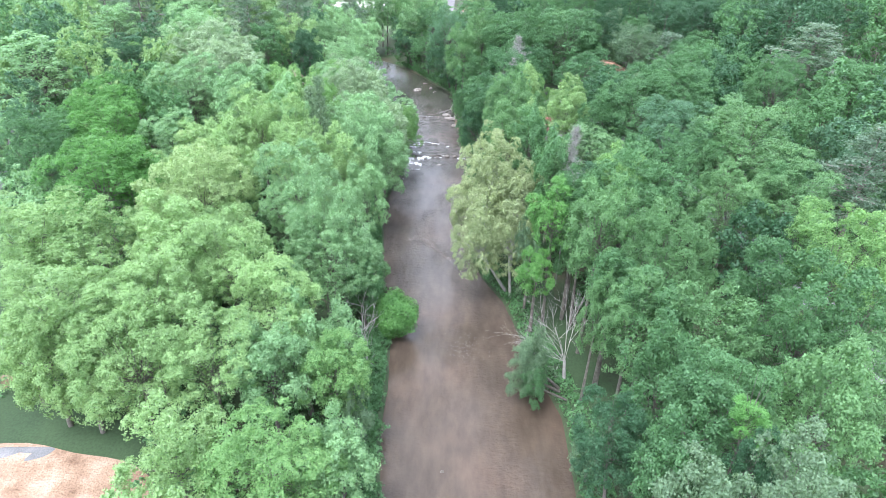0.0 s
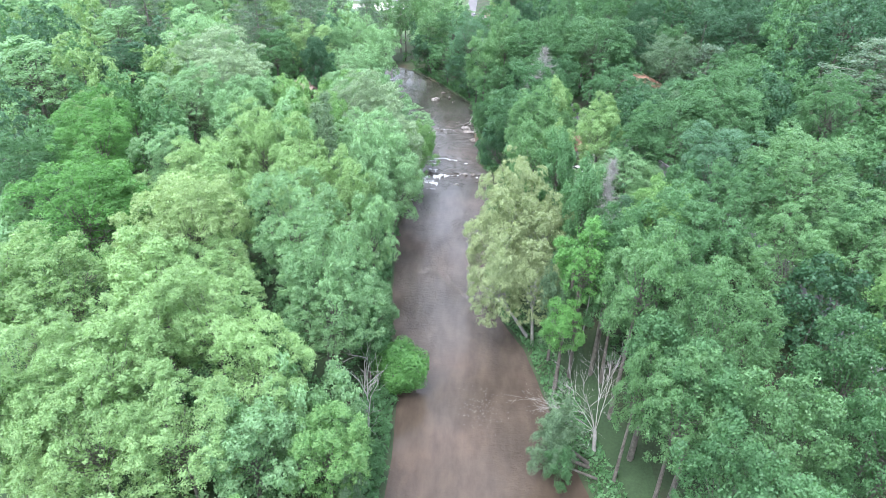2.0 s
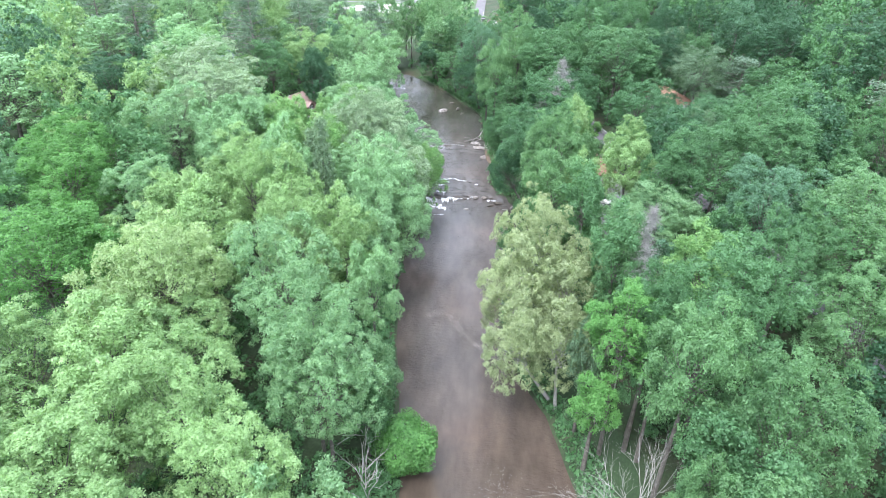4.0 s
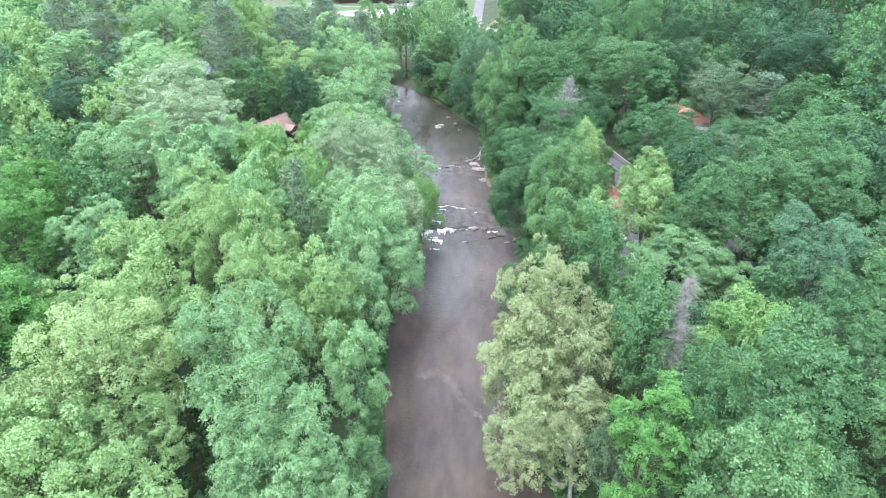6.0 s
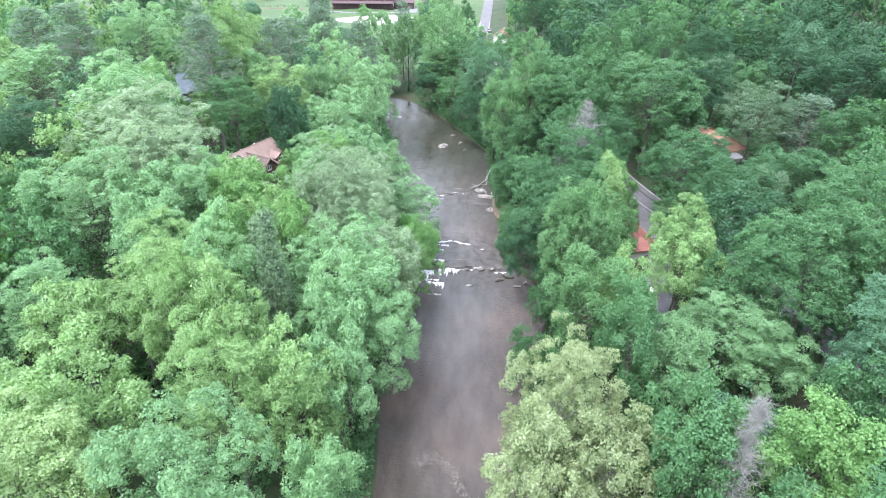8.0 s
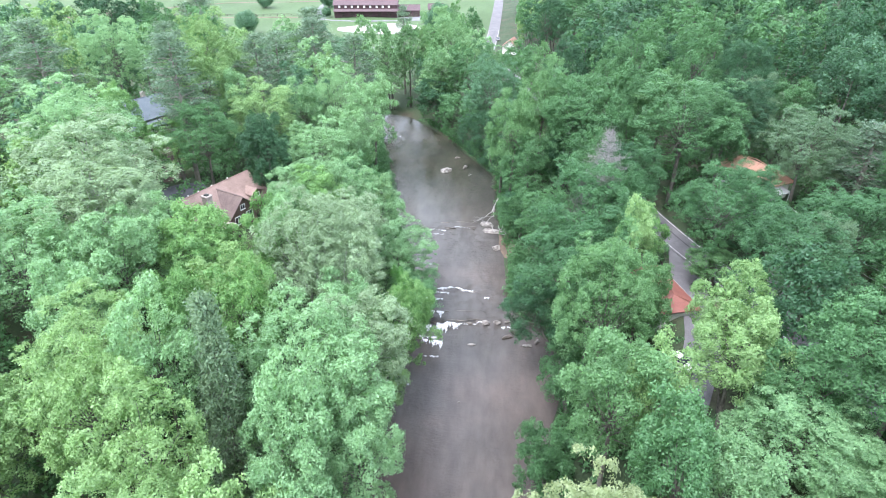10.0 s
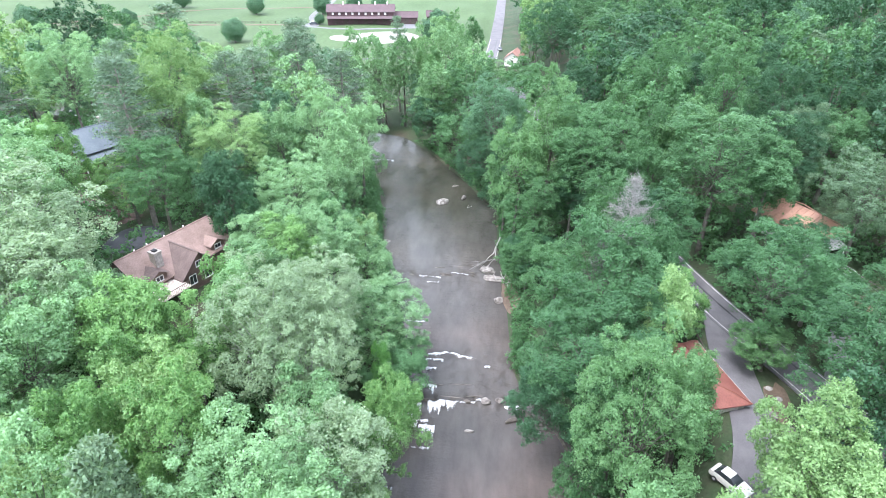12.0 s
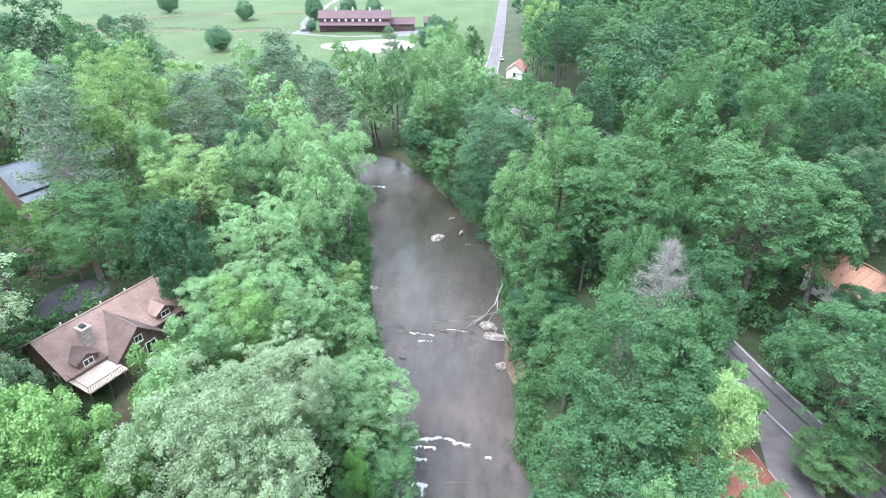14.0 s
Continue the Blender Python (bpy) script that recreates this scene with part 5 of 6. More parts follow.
def fence(line, label):
    f = thing("fence", label, "fence", (0, 0, 0))
    for a, b in zip(line, line[1:]):
        n = int(math.hypot(b[0] - a[0], b[1] - a[1]) / 4)
        p = [(a[0] + (b[0] - a[0]) * i / n, a[1] + (b[1] - a[1]) * i / n) for i in range(n + 1)]
        for x, y in p:
            g = ground_at(x, y)
            part("fence_post", boxes((x - 0.08, x + 0.08, y - 0.08, y + 0.08, g - 0.3, g + 1.35)), DARK_TIMBER, f)
        for z in (0.6, 1.15):
            tv_, tf_ = tubes([((*c, ground_at(*c) + z), (*d, ground_at(*d) + z), 0.06, 0.06) for c, d in zip(p, p[1:])], 4)
            rail = new("fence_rail", mesh_from("fence_rail", tv_, tf_, [DARK_TIMBER]))
            rail.parent = f


fence([(-215, 422), (-160, 432), (-108, 436.5)], "dark timber pasture fence along a dirt track")
fence([(29.4, 182.5), (29.8, 176), (28.6, 170.5)], "low dark timber rail beside the lane")
for x, y, r, h in ((-119, 386, 5.2, 4.9), (-184, 412, 4.3, 5.2), (-136, 463, 4.6, 5.0), (-188, 481, 5.2, 5.5), (-98, 466, 4.6, 7), (-80, 470, 4.6, 7), (-66, 471, 4.6, 7), (-92.5, 438, 2.6, 2.6), (-30, 443, 3.6, 4), (-25, 425, 4.2, 5), (-225, 396, 6, 7), (-60, 330, 5, 5), (-150, 340, 6, 8), (-28, 398, 5, 6)):
    plant(x, y, ground_at(x, y) + h, r * 1.05, "blue", ground_at(x, y) + 0.6, "round dense bluish-green tree standing alone in the pasture")


def cone_shrub(x, y, high, wide):
    rng = np.random.default_rng(int(x * 7 + y))
    n = 1500
    u = rng.uniform(0, 1, n) ** 0.7
    a = rng.uniform(0, 6.283, n)
    r = wide * (1 - u) ** 0.8 * (0.85 + 0.15 * np.sin(5 * a + 9 * u)) * rng.uniform(0.85, 1.05, n)
    p = np.stack([r * np.cos(a), r * np.sin(a), 0.25 + u * high], 1)
    nrm = unit(np.stack([np.cos(a), np.sin(a), 0.5 + 0 * a], 1) + rng.normal(0, 0.4, (n, 3)))
    s = thing("conifer", "narrow cone-shaped dark evergreen on the lawn", "conifer", (x, y, ground_at(x, y)), group="evergreens by the arena")
    v_, f_ = leaves_at(rng, p, nrm, 0.3)
    new("foliage", mesh_from("foliage", v_, f_, [LEAF["dark"]])).parent = s
    tv_, tf_ = tubes([((0, 0, -0.3), (0, 0, high * 0.9), 0.14, 0.03)], 5)
    new("trunk", mesh_from("trunk", tv_, tf_, [BARK])).parent = s


for x, y, h, w in ((-47.2, 365, 5.6, 1.6), (-42.5, 391, 6.0, 1.8), (-39.5, 389, 4.6, 2.0), (-36.5, 390, 3.6, 2.2)):
    cone_shrub(x, y, h, w)


# ---- cars ----
def car(x, y, turn, colour, label, size=1.0):
    g = ground_at(x, y) + 0.20
    c = thing("car", label, "car", (x, y, g), turn)
    c.scale = (size, size, size)
    mat = paint("car_paint", colour)
    bm = bmesh.new()
    rows = [(-2.25, 0.45, 0.75, 0.82), (-2.1, 0.32, 0.95, 0.88), (-1.2, 0.28, 1.02, 0.9), (0.9, 0.28, 0.98, 0.9), (1.9, 0.30, 0.82, 0.86), (2.25, 0.42, 0.66, 0.76)]
    rings = [[bm.verts.new((px, s * w * f, z)) for s, f, z in ((-1, 1, lo), (-1, 1.0, (lo + hi) / 2), (-1, 0.92, hi), (1, 0.92, hi), (1, 1.0, (lo + hi) / 2), (1, 1, lo))] for px, lo, hi, w in rows]
    for r0, r1 in zip(rings, rings[1:]):
        for i in range(6):
            bm.faces.new((r0[i], r0[(i + 1) % 6], r1[(i + 1) % 6], r1[i]))
    bm.faces.new(rings[0][::-1])
    bm.faces.new(rings[-1])
    bmesh.ops.recalc_face_normals(bm, faces=bm.faces)
    part("body", bm, mat, c)
    v = [(-1.75, -0.80, 0.98), (0.95, -0.80, 0.96), (0.95, 0.80, 0.96), (-1.75, 0.80, 0.98), (-1.15, -0.62, 1.46), (0.15, -0.62, 1.48), (0.15, 0.62, 1.48), (-1.15, 0.62, 1.46)]
    part("windows", solid(v, ((0, 1, 5, 4), (1, 2, 6, 5), (2, 3, 7, 6), (3, 0, 4, 7), (3, 2, 1, 0), (4, 5, 6, 7))), GLASS, c)
    part("roof_panel", boxes((-1.1, 0.1, -0.6, 0.6, 1.475, 1.515)), mat, c)
    for wx_ in (-1.4, 1.4):
        for wy_ in (-0.86, 0.86):
            bm = bmesh.new()
            bmesh.ops.create_cone(bm, cap_ends=True, segments=18, radius1=0.33, radius2=0.33, depth=0.22, matrix=Matrix.Translation((wx_, wy_, 0.18)) @ Matrix.Rotation(radians(90), 4, "X"))
            wheel = part("wheel", bm, RUBBER, c)
            bm = bmesh.new()
            bmesh.ops.create_cone(bm, cap_ends=True, segments=14, radius1=0.2, radius2=0.18, depth=0.24, matrix=Matrix.Translation((wx_, wy_, 0.18)) @ Matrix.Rotation(radians(90), 4, "X"))
            part("rim", bm, GREY_WALL, wheel)
    for s in (-0.62, 0.62):
        part("headlight", boxes((2.12, 2.22, s - 0.16, s + 0.16, 0.58, 0.70)), TRIM, c)
        part("tail_light", boxes((-2.27, -2.18, s - 0.15, s + 0.15, 0.60, 0.74)), ROOF_RED, c)
    return c


car(28.2, 150.6, -52, (0.72, 0.70, 0.66), "silver-white saloon car parked by the lane")
car(3.6, 389, 95, (0.42, 0.42, 0.43), "grey car on the distant road")
car(-95.5, 437.5, 10, (0.03, 0.035, 0.045), "dark car parked beside the stables", 1.1)


# ---- stones, foam and driftwood in the creek ----
def boulder(x, y, z, sx, sy, sz, turn=0.0, seed=0, label="weathered grey boulder standing in the creek", mat=ROCK):
    rng = random.Random(seed)
    bm = bmesh.new()
    bmesh.ops.create_icosphere(bm, subdivisions=3, radius=1.0)
    shift = Vector((rng.uniform(0, 50), rng.uniform(0, 50), rng.uniform(0, 50)))
    for v in bm.verts:
        n1 = noise.noise(v.co * 1.1 + shift)
        n2 = noise.noise(v.co * 3.1 + shift)
        cut = min(1.0, 0.86 + 0.25 * noise.noise(v.co * 0.6 + shift))
        v.co *= (1 + 0.28 * n1 + 0.10 * n2) * cut
    for _ in range(14):
        way = Vector((rng.gauss(0, 1), rng.gauss(0, 1), rng.gauss(0.3, 0.8))).normalized()
        limit = rng.uniform(0.45, 0.8)
        for v in bm.verts:
            over = v.co.dot(way) - limit
            if over > 0:
                v.co -= way * over * 0.92
    for v in bm.verts:
        v.co *= 1.12 + 0.05 * noise.noise(v.co * 5 + shift)
        v.co.x *= sx
        v.co.y *= sy
        v.co.z *= sz
    me = bpy.data.meshes.new("boulder")
    bm.to_mesh(me)
    bm.free()
    me.materials.append(mat)
    ob = new("boulder", me)
    ob.matrix_basis = pose(x, y, z, 0, 0, turn)
    return tagged(ob, label, "boulder")


WET_ROCK = surface("wet_dark_rock", ((0.3, (0.055, 0.045, 0.038)), (0.7, (0.13, 0.11, 0.09))), 0.9, 0.45, 7, 0.8, 0.05)
RED_ROCK = surface("pale_pink_rock", ((0.36, (0.11, 0.095, 0.085)), (0.64, (0.30, 0.27, 0.245))), 1.5, 0.85, 6, 0.7, 0.05)
boulder(-10.8, 240.5, 1.5, 2.2, 1.5, 1.0, 10, 1)
boulder(0.9, 209.0, 1.5, 2.0, 1.25, 0.9, -12, 2)
boulder(2.3, 206.4, 1.2, 2.9, 1.2, 0.35, -8, 3, "flat pale pinkish rock slab at the water's edge", RED_ROCK)
boulder(3.2, 199.0, 1.1, 1.5, 0.9, 0.6, 50, 4, "long pale rock against the bank", RED_ROCK)
boulder(-21.6, 219.5, 1.3, 1.5, 0.75, 0.45, 0, 5, "low grey rock beside the bank")
boulder(1.2, 172.6, 0.55, 1.05, 0.75, 0.5, 0, 6, "pale rock on the ledge of the falls", RED_ROCK)
boulder(3.3, 173.0, 0.5, 0.9, 0.75, 0.55, 30, 7, "pale rock on the ledge of the falls", RED_ROCK)
boulder(-1.0, 166.8, 0.05, 0.95, 0.4, 0.28, -5, 8, "small flat rock in the pool below the falls")
boulder(5.4, 169.4, 0.15, 1.2, 0.6, 0.4, 20, 9, "dark wet rock at the creek's edge", WET_ROCK)
boulder(6.9, 170.8, 0.25, 1.5, 0.9, 0.5, -15, 10, "dark wet rock at the creek's edge", WET_ROCK)
boulder(8.6, 167.3, 0.1, 1.0, 0.5, 0.35, 10, 11, "grey rock at the creek's edge")
boulder(10.4, 168.4, 0.2, 0.8, 0.5, 0.4, 60, 12, "grey rock at the creek's edge")
boulder(-13.2, 199.8, 1.05, 0.9, 0.35, 0.28, -10, 13, "dark reddish rock breaking the water", WET_ROCK)
boulder(-2.5, 152.8, -0.05, 0.45, 0.3, 0.18, 0, 14, "small dark stone breaking the surface", WET_ROCK)
boulder(1.0, 57.6, -0.02, 0.4, 0.3, 0.16, 0, 15, "small dark stone breaking the surface", WET_ROCK)
boulder(-8.3, 250.5, 1.35, 1.1, 0.6, 0.4, 20, 16, "low grey rock beside the bank")
boulder(-5.6, 243.5, 1.4, 1.5, 0.8, 0.6, 70, 17, "grey rock under the bank's roots")
for k, (x, y) in enumerate(((-8.0, 172.4), (-4.6, 172.9), (-1.6, 172.7), (-0.2, 173.2), (5.2, 173.3), (-9.4, 174.5), (-7.4, 175.2), (-6.8, 181.9), (-3.6, 182.4), (-1.4, 182.0), (1.0, 183.2), (-11.5, 206.4), (-8.2, 206.9), (-5.0, 207.0), (-2.2, 207.4), (-14.5, 206.8), (-9.8, 178.9))):
    boulder(x, y, float(water_level(np.array([y]))[0]) - 0.08, 0.5 + 0.5 * ((k * 37) % 10) / 10, 0.3 + 0.25 * ((k * 53) % 10) / 10, 0.2, 15 * ((k * 29) % 7) - 40, 30 + k, "dark wet ledge stone in the rapids", WET_ROCK)
for k, (x, y) in enumerate(((37.5, 158.5), (38.6, 157.0), (36.4, 160.4), (39.6, 154.8), (35.4, 156.2))):
    boulder(x, y, ground_at(x, y) + 0.2, 0.9 + 0.1 * k, 0.7, 0.55, 40 * k, 60 + k, "pale boulder on the slope below the road", RED_ROCK)

FOAM, foam_nt, foam_b = material("white_foam")
foam_b.inputs["Base Color"].default_value = (0.78, 0.79, 0.80, 1)
foam_b.inputs["Roughness"].default_value = 0.6


def foam(rng, x0, x1, y, wide, tail, count):
    """White water along a ledge: a ragged line of flecks from x0 to x1, and tails drawn out downstream."""
    bumps = rng.uniform(0, 6.283, 6)
    x = rng.uniform(x0, x1, count)
    strong = 0.45 + 0.3 * np.sin(x * 1.3 + bumps[0]) + 0.25 * np.sin(x * 4.3 + bumps[1]) + 0.25 * np.sin(x * 9.7 + bumps[2]) + 0.15 * np.sin(x * 23 + bumps[5])
    keep = strong > rng.uniform(0, 0.9, count)
    x, strong = x[keep], strong[keep]
    m = len(x)
    edge = 0.18 * np.sin(x * 0.7 + bumps[3]) + 0.07 * np.sin(x * 3.7 + bumps[4]) + rng.normal(0, 0.05, m)
    down = np.abs(rng.normal(0, wide, m)) + tail * np.clip(strong - 0.4, 0, 1) * rng.uniform(0, 1, m) ** 2.2
    yy = y + edge - down
    x = x + rng.normal(0, 0.05, m)
    z = water_level(yy + 0.9 * np.sin(x * 0.9) + 0.5 * np.sin(x * 2.3 + 1)) + 0.06 + rng.uniform(0, 0.10, m)
    n = unit(np.array([0, -0.25, 1.0]) + 0.35 * rng.normal(size=(m, 3)))
    return leaves_at(rng, np.stack([x, yy, z], 1), n, 0.075, 1.5)


rng_foam = np.random.default_rng(8)
fv, ff, fb = [], [], 0
for x0, x1, y, wide, tail, count in ((-11.6, -8.6, 172.0, 0.55, 4.6, 9000), (-7.6, -3.4, 172.4, 0.42, 2.6, 9500), (-9.0, -6.6, 175.4, 0.16, 2.6, 2600), (-9.6, -6.2, 167.6, 0.35, 2.4, 2200), (-3.8, 2.0, 172.6, 0.07, 0.4, 500), (4.2, 6.6, 172.4, 0.16, 1.6, 700), (-10.4, -7.2, 168.6, 0.16, 0.9, 700),
                                     (-10.4, -7.0, 179.4, 0.16, 0.9, 1500), (-9.6, -6.0, 181.4, 0.14, 0.8, 1300), (-8.6, -3.4, 183.0, 0.12, 0.9, 1700), (-3.6, -1.2, 182.6, 0.10, 0.6, 500), (1.0, 1.8, 180.6, 0.16, 0.8, 260), (-9.0, -6.6, 163.4, 0.10, 0.6, 260), (-13.4, -10.8, 156.0, 0.10, 0.5, 260),
                                     (-12.8, -8.4, 206.2, 0.08, 0.5, 420), (-6.4, -2.6, 207.6, 0.05, 0.3, 200), (-33.0, -27.0, 267.0, 0.35, 1.5, 900), (-15.6, -14.2, 197.2, 0.14, 0.7, 220), (-13.4, -10.2, 191.4, 0.14, 0.7, 420), (-11.0, -8.6, 204.4, 0.07, 0.4, 140)):
    v_, f_ = foam(rng_foam, x0, x1, y, wide, tail, count)
    fv.append(v_)
    ff.append(f_ + fb)
    fb += len(v_)
tagged(new("white_water", mesh_from("white_water", np.concatenate(fv), np.concatenate(ff), [FOAM])), "white foam where the creek drops over ledges", "white water", kind="stuff")
# thin dark ribs added along the ledges to draw their shadow lines
for k, (x, y, sx, turn) in enumerate(((-8.4, 172.6, 2.4, 4), (-4.2, 173.1, 2.2, -3), (-0.4, 173.5, 2.0, 5), (-6.8, 175.7, 1.9, -4), (-2.6, 176.0, 2.2, 3), (-6.2, 182.1, 2.2, 2), (-2.2, 182.5, 2.0, -4), (-11.2, 206.7, 2.2, 5), (-7.2, 207.2, 2.0, -5), (-3.2, 208.0, 2.4, 2), (-8.6, 209.6, 1.6, 8), (-4.8, 210.2, 1.8, -6))):
    boulder(x, y, float(water_level(np.array([y]))[0]) - 0.03, sx, 0.16, 0.16, turn, 90 + k, "thin dark rock rib drawn for the shadow line of a ledge", WET_ROCK)


def pebble_bar():
    """A shallow bar where small stones break the surface along a crooked line, and a few pale ones on the silt below it."""
    rng = np.random.default_rng(3)
    line = np.array([(-7.4, 121.6), (-5.2, 123.4), (-2.4, 121.2), (-1.2, 118.4), (1.1, 114.8), (2.6, 113.6)])
    n = 900
    k = rng.integers(0, len(line) - 1, n)
    u = rng.uniform(0, 1, n)[:, None]
    xy = line[k] * (1 - u) + line[k + 1] * u + rng.normal(0, 0.42, (n, 2)) * np.array([1, 1.4])
    xy = np.concatenate([xy, np.array([5.0, 84.0]) + rng.normal(0, 1, (150, 2)) * np.array([1.6, 2.2])])
    p = np.c_[xy, np.full(len(xy), 0.03)]
    v_, f_ = leaves_at(rng, p, unit(np.array([0, 0, 1.0]) + 0.35 * rng.normal(size=p.shape)), 0.13, 0.9)
    tagged(new("pebbles", mesh_from("pebbles", v_, f_, [RED_ROCK])), "small stones of a gravel bar breaking the shallow water", "pebbles", kind="stuff")


pebble_bar()


def limbs_from(rng, start, way, length, radius, depth, out, spread=0.55):
    end = start + way * length
    out.append((start, end, radius, radius * 0.6))
    if depth == 0:
        return
    for i in range(3 if depth > 1 else 2):
        d = unit(way + rng.normal(0, spread, 3) + np.array([0, 0, 0.08]))
        f = rng.uniform(0.45, 1.0)
        limbs_from(rng, start + way * length * f, d, length * rng.uniform(0.55, 0.8), radius * 0.55, depth - 1, out, spread)


def dead_tree(name, x, y, limbs, label, mat=DEAD_WOOD, sides=6):
    ob = thing(name, label, "dead tree", (x, y, ground_at(x, y)))
    v_, f_ = tubes(limbs, sides)
    trunk = new("dead_wood", mesh_from("dead_wood", v_, f_, [mat], None, True))
    trunk.parent = ob
    return ob


for dx, dy, size in ((0.2, 0.6, 0.75), (-0.3, 2.4, 0.6), (0.4, -1.6, 0.5)):
    boulder(37.8 + dx, 162.9 + dy, ground_at(37.8 + dx, 162.9 + dy) + 0.1, size, size * 0.8, size * 0.55, 30 + 50 * dx, int(10 * size), "pale grey rock on the bare bank by the road")


rng_dead = np.random.default_rng(21)
out = []
for way, length, radius in (((-0.72, -0.05, 0.62), 6.2, 0.11), ((-0.30, 0.25, 0.9), 6.6, 0.12), ((0.0, 0.3, 1.0), 7.2, 0.14), ((0.2, 0.35, 0.9), 6.0, 0.10), ((-0.9, -0.15, 0.42), 6.0, 0.10), ((-0.25, -0.2, 0.9), 6.0, 0.10), ((-0.55, 0.3, 0.75), 6.4, 0.10)):
    limbs_from(rng_dead, np.array([0, 0, 3.2]), unit(np.array(way)), length * 0.92, radius * 0.50, 4, out, 0.44)
out.append((np.array([0.3, -0.4, -0.5]), np.array([0, 0, 3.4]), 0.32, 0.25))
dead_tree("dead_tree", 20.2, 75.6, out, "bleached dead tree with bare forking limbs on the bank")


GREY_TWIGS = surface("grey_dead_twigs", ((0.3, (0.21, 0.205, 0.19)), (0.7, (0.34, 0.335, 0.31))), 1.2, 0.9, 16, 0.5, 0.02, coords="object")


def dead_conifer(x, y, top, wide, seed):
    rng = np.random.default_rng(seed)
    g = ground_at(x, y)
    h = top - g
    out = [(np.array([0, 0, -0.5]), np.array([0, 0, h * 0.6]), 0.17, 0.10), (np.array([0, 0, h * 0.6]), np.array([0.1, 0, h]), 0.10, 0.02)]
    for i in range(230):
        f = rng.uniform(0.52, 0.98)
        a = rng.uniform(0, 6.28)
        r = wide * min(1.0, (1.04 - f) * 2.8) * rng.uniform(0.55, 1.1)
        root = np.array([0, 0, h * f])
        tip = root + np.array([math.cos(a) * r, math.sin(a) * r, rng.uniform(0.1, 0.5) * r])
        out.append((root, tip, 0.026, 0.008))
        for _ in range(13):
            k = root + (tip - root) * rng.uniform(0.25, 1.0)
            out.append((k, k + rng.normal(0, 0.5, 3) + np.array([0, 0, 0.15]), 0.014, 0.006))
    dead_tree("dead_tree", x, y, out, "grey dead conifer with fine bare branches", GREY_TWIGS, 3)


dead_conifer(21.3, 185.0, 33.5, 4.4, 1)
dead_conifer(23.0, 101.6, 35.0, 2.3, 2)
dead_conifer(16.5, 178.0, 29.0, 2.0, 3)
for x, y, h, s in ((-11.8, 77.5, 14, 5), (-13.2, 82.0, 12, 6), (-11.4, 74.0, 10, 7), (-13.6, 87.0, 12, 8), (-12.4, 80.0, 9, 9)):
    rng_dead = np.random.default_rng(s)
    out = []
    limbs_from(rng_dead, np.array([0, 0, -0.3]), unit(np.array([0.12, -0.1, 1.0])), h * 0.5, 0.11, 3, out, 0.35)
    dead_tree("dead_tree", x, y, out, "thin bare dead sapling on the bank")
rng_dead = np.random.default_rng(31)
out = []
limbs_from(rng_dead, np.array([0.0, 0, 0.3]), unit(np.array([-0.25, -1.0, -0.16])), 8.0, 0.2, 3, out, 0.28)
dead_tree("driftwood", 3.6, 222.0, out, "fallen bare tree lying from the bank into the water")
out = []
for k in range(9):
    limbs_from(rng_dead, np.array([rng_dead.normal(0, 0.8), rng_dead.normal(0, 0.8), 0.4]), unit(rng_dead.normal(0, 1, 3) * np.array([1, 1, 0.25])), 2.2, 0.09, 1, out, 0.4)
dead_tree("driftwood", 3.9, 205.0, out, "tangle of bleached driftwood on the rocks")
out = []
for k in range(7):
    limbs_from(rng_dead, np.array([rng_dead.normal(0, 0.9), rng_dead.normal(0, 1.2), 0.3]), unit(rng_dead.normal(0, 1, 3) * np.array([1, 1, 0.3])), 1.8, 0.07, 1, out, 0.4)
dead_tree("driftwood", -5.0, 238.0, out, "brown driftwood caught under the bank")

# ---- power line beside the road ----
POLES = [(21, 272), (43, 216), (58.5, 160), (68, 108)]
tops = []
for x, y in POLES:
    g = ground_at(x, y)
    p = thing("power_pole", "weathered wooden power pole beside the road", "power pole", (x, y, g), 20, "power poles")
    v_, f_ = tubes([((0, 0, -0.5), (0, 0, 9.5), 0.16, 0.11)], 8)
    new("pole", mesh_from("pole", v_, f_, [BARK])).parent = p
    part("crossarm", boxes((-1.1, 1.1, -0.06, 0.06, 8.8, 8.95)), DARK_TIMBER, p)
    for s in (-1.0, 0.0, 1.0):
        part("insulator", boxes((s - 0.05, s + 0.05, -0.05, 0.05, 8.95, 9.12)), TRIM, p)
    tops.append((x, y, g + 9.1))
for a, b in zip(tops, tops[1:]):
    for s, drop in ((-1.0, 0.0), (0.0, 0.1), (1.0, 0.0), (0.0, -2.2)):
        c, d = math.cos(radians(20)) * s, math.sin(radians(20)) * s
        pts = [np.array([a[0] + c + (b[0] - a[0]) * f, a[1] + d + (b[1] - a[1]) * f, a[2] + drop + (b[2] - a[2]) * f - 3.2 * f * (1 - f)]) for f in np.linspace(0, 1, 15)]
        v_, f_ = tubes([(p, q, 0.022, 0.022) for p, q in zip(pts, pts[1:])], 4)
        tagged(new("power_line", mesh_from("power_line", v_, f_, [GREY_WALL])), "thin sagging power line beside the road", "cable", group="power lines")

plant(-8.0, 87.0, 4.4, 4.2, "fern", 0.5, "round dense bright green bush leaning over the creek")
plant(-12.1, 66.9, 10.1, 2.3, "lime", 1.0, "low green shrub on the creek bank")
plant(-10.7, 60.0, 9.9, 2.1, "pale", 1.0, "low green shrub on the creek bank")
plant(20.3, 55.8, 7.4, 2.4, "pale", 0.8, "low green shrub on the creek bank")

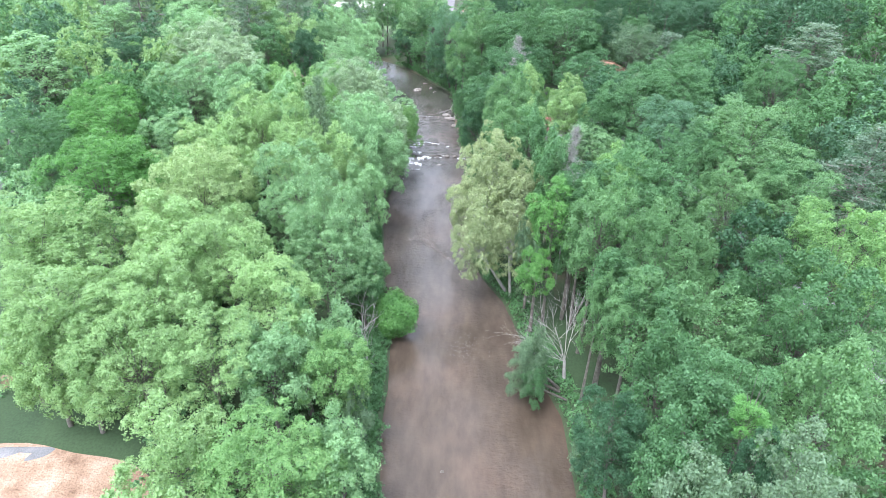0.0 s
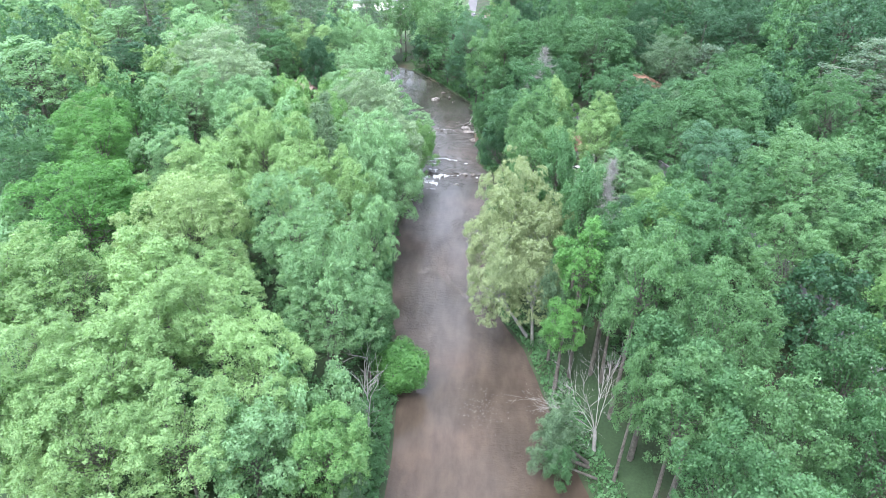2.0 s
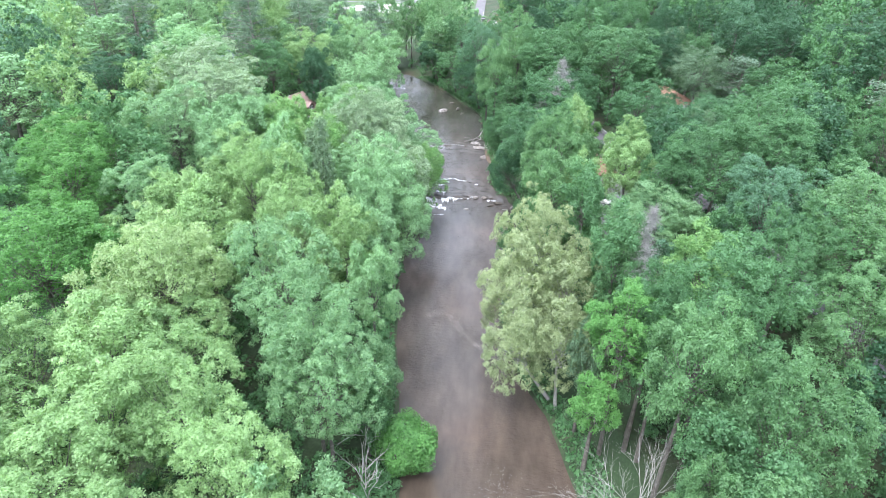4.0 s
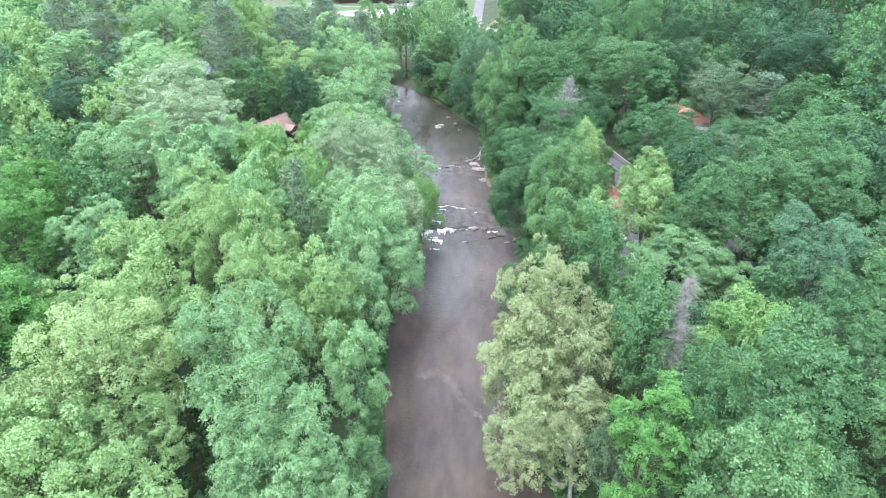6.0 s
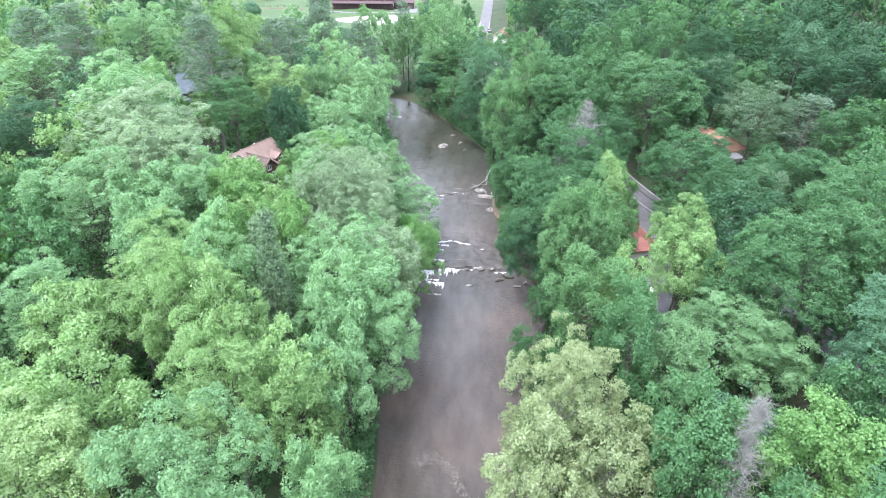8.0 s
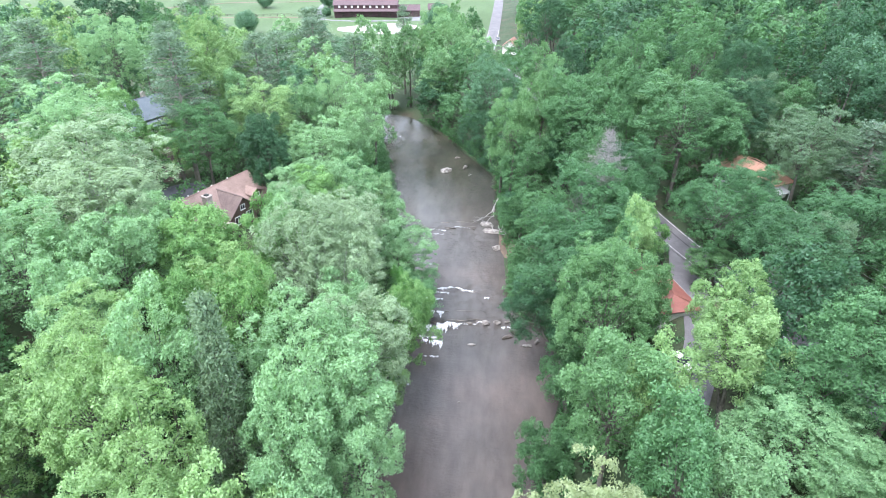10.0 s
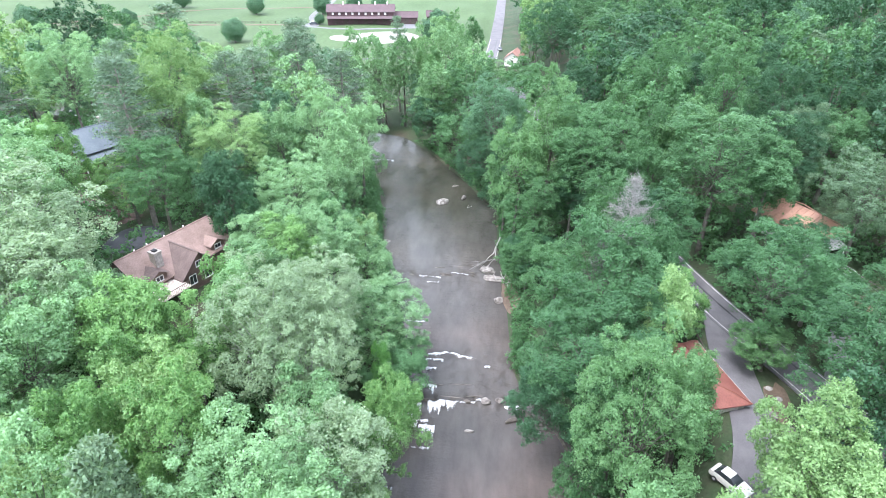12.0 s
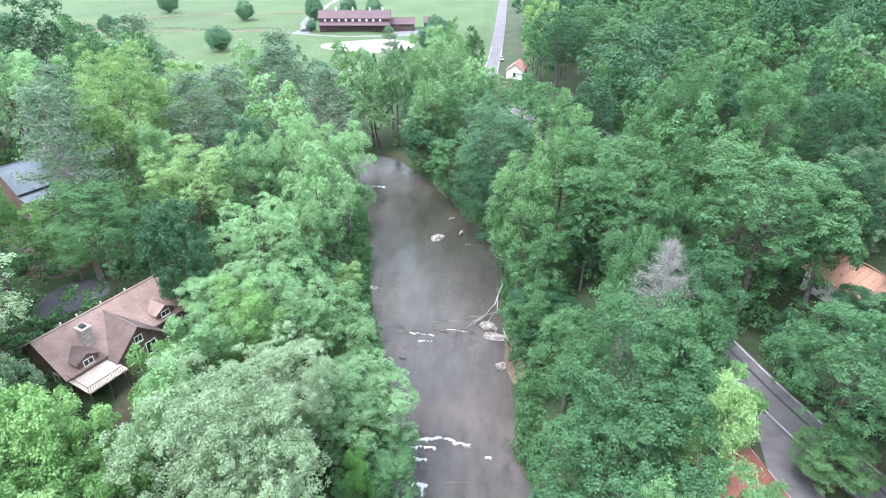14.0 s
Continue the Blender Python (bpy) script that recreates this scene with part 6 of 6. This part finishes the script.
# the woods between and behind them, past counting
def far_woods():
    rng = np.random.default_rng(77)
    plans = [broad_crown(900 + s, 5.5, 1.55, 2900, 0.35, 28, 30, 1.2)[0] for s in range(5)]
    coarse = [broad_crown(950 + s, 5.5, 1.5, 900, 0.72, 24, 9, 1.2)[0] for s in range(5)]
    fine = [broad_crown(980 + s, 5.5, 1.6, 6500, 0.245, 30, 44, 1.1)[0] for s in range(3)]
    sides = {tone: [[], [], 0] for tone in ("soft", "lime", "mid", "blue", "dark")}
    px = np.array([p[0] for p in PLANTED])
    py = np.array([p[1] for p in PLANTED])
    pr = np.array([p[2] for p in PLANTED])
    taken = []
    for y in np.arange(22, 470, 10.2):
        for x in np.arange(-330, 330, 10.2):
            ax, ay = x + rng.uniform(-3.5, 3.5), y + rng.uniform(-3.5, 3.5)
            r = rng.uniform(4.2, 7.8)
            if abs(ax) > 36 + 0.66 * ay:
                continue
            d, w, _ = along(CREEK, np.array([ax]), np.array([ay]))
            road, _, _ = along(ROAD, np.array([ax]), np.array([ay]))
            lane, _, _ = along(LANE, np.array([ax]), np.array([ay]))
            if d[0] - w[0, 0] < 5.0 or road[0] < 8.5 or lane[0] < 7:
                continue
            if any(math.hypot(ax - a, ay - b) < c + r * 0.6 for a, b, c in CLEAR):
                continue
            if ay > 318 and ax < 4 or ax < -29 and ay < 62 or ax < -72 and ay < 112:
                continue
            if ay > 330 and ax < 14:
                continue
            near = np.hypot(px - ax, py - ay)
            if (near < 0.62 * (pr + r)).any():
                continue
            g = ground_at(ax, ay)
            high = g + rng.uniform(8.5, 16.0)
            group = fine if ay < 235 and abs(ax) < 85 else plans if ay < 380 and abs(ax) < 170 else coarse
            v, f = group[rng.integers(len(group))]
            a = rng.uniform(0, 6.28)
            k = r / 5.5
            c, s = math.cos(a) * k, math.sin(a) * k
            q = np.stack([v[:, 0] * c - v[:, 1] * s + ax, v[:, 0] * s + v[:, 1] * c + ay, v[:, 2] * k * 1.1 + high], 1)
            # on the right the blue tone stands in for haze over the hill
            store = sides[rng.choice(("dark", "mid", "blue", "mid", "blue", "dark") if ax > 25 else ("soft", "mid", "mid", "blue", "lime"))]
            store[0].append(q)
            store[1].append(f + store[2])
            store[2] += len(q)
            taken.append((ax, ay, g, high))
    for tone, (some, corners, _n) in sides.items():
        woods = new("far_woods", mesh_from("far_woods", np.concatenate(some), np.concatenate(corners), [LEAF[tone]]))
        tagged(woods, {"soft": "dense soft green", "lime": "dense light green", "mid": "dense mid-green", "blue": "dense bluish green", "dark": "dense dark green"}[tone] + " deciduous woods on the valley sides", "woods", kind="stuff")
    tv, tf = tubes([((x, y, g - 0.5), (x, y, h + 1), 0.3, 0.1) for x, y, g, h in taken], 5)
    trunks = new("far_trunks", mesh_from("far_trunks", tv, tf, [BARK], None, True))
    tagged(trunks, "brown trunks of the woods on the valley sides", "woods", kind="stuff")
    return len(taken)


# open places that hold no trees: x, y, radius
CLEAR = [(-44, 172, 8), (-48, 165, 6), (-80, 214, 7), (48, 188, 6), (-48, 184, 10), (-86, 224, 8), (-77, 210, 6), (57, 203, 7), (10, 331, 6), (-62, 196, 7), (26, 150, 4), (46, 176, 5), (-25, 306, 13), (-44, 312, 12)]
far_woods()


# ---- undergrowth ----
def undergrowth():
    """Shrubs and saplings on the forest floor, and rough grass on the banks, past counting."""
    rng = np.random.default_rng(41)
    plans = [broad_crown(300 + s, 2.4, 1.0, 440, 0.27, 12, 11, 0.8)[0] for s in range(4)]
    vs, fs, base = [], [], 0
    for y in np.arange(28, 300, 5.2):
        for x in np.arange(-110, 110, 5.2):
            if abs(x) > 36 + 0.5 * y:
                continue
            ax, ay = x + rng.uniform(-2.4, 2.4), y + rng.uniform(-2.4, 2.4)
            d, w, side = along(CREEK, np.array([ax]), np.array([ay]))
            e = d[0] - w[0, 0]
            road, _, _ = along(ROAD, np.array([ax]), np.array([ay]))
            path, _, _ = along(LANE, np.array([ax]), np.array([ay]))
            if e < 0.9 or road[0] < 4.4 or path[0] < 3.8 or side[0] < 0 and e < 13 and 62 < ay < 110 and rng.uniform() < 0.9:
                continue
            if any(math.hypot(ax - a, ay - b) < c for a, b, c in CLEAR) or ax < -37 and ay < 66 or ax < -70 and ay < 112:
                continue
            k = rng.uniform(0.6, 1.5) * (0.75 if e < 4 else 1.0)
            v, f = plans[rng.integers(4)]
            a = rng.uniform(0, 6.28)
            c, s = math.cos(a) * k, math.sin(a) * k
            vs.append(np.stack([v[:, 0] * c - v[:, 1] * s + ax, v[:, 0] * s + v[:, 1] * c + ay, v[:, 2] * k + ground_at(ax, ay) + 1.2 * k], 1))
            fs.append(f + base)
            base += len(v)
    for y in np.arange(36, 280, 1.9):
        for sign in (-1, 1):
            cx_, cw_ = creek_at(np.array([y]))
            ay = y + rng.uniform(-1, 1)
            ax = cx_[0] + sign * (cw_[0] + rng.uniform(0.3, 3.4))
            d, w, _ = along(CREEK, np.array([ax]), np.array([ay]))
            if d[0] - w[0, 0] < 0.25 or sign > 0 and 50 < ay < 110 and rng.uniform() < 0.93:
                continue
            k = rng.uniform(0.35, 0.85)
            v, f = plans[rng.integers(4)]
            a = rng.uniform(0, 6.28)
            c, s = math.cos(a) * k, math.sin(a) * k
            vs.append(np.stack([v[:, 0] * c - v[:, 1] * s + ax, v[:, 0] * s + v[:, 1] * c + ay, v[:, 2] * k + ground_at(ax, ay) + 1.0 * k], 1))
            fs.append(f + base)
            base += len(v)
    shrubs = new("undergrowth", mesh_from("undergrowth", np.concatenate(vs), np.concatenate(fs), [LEAF["mid"]]))
    tagged(shrubs, "green shrubs and saplings under the trees", "undergrowth", kind="stuff")
    n = 26000
    y = rng.uniform(34, 285, n)
    cx_, cw_ = creek_at(y)
    side = rng.choice((-1, 1), n)
    x = cx_ + side * (cw_ + rng.uniform(0.15, 1, n) ** 1.5 * 4.5)
    d, w, _ = along(CREEK, x, y)
    keep = d - w[:, 0] > 0.1
    x, y = x[keep], y[keep]
    p = np.stack([x, y, ground_height(x, y) + 0.12], 1)
    v, f = leaves_at(rng, p, unit(np.array([0, 0, 0.45]) + rng.normal(0, 0.6, p.shape)), 0.42, 1.9)
    grass = new("bank_grass", mesh_from("bank_grass", v, f, [LEAF["mid"]]))
    tagged(grass, "rough green grass along the creek's banks", "grass", kind="stuff")


undergrowth()
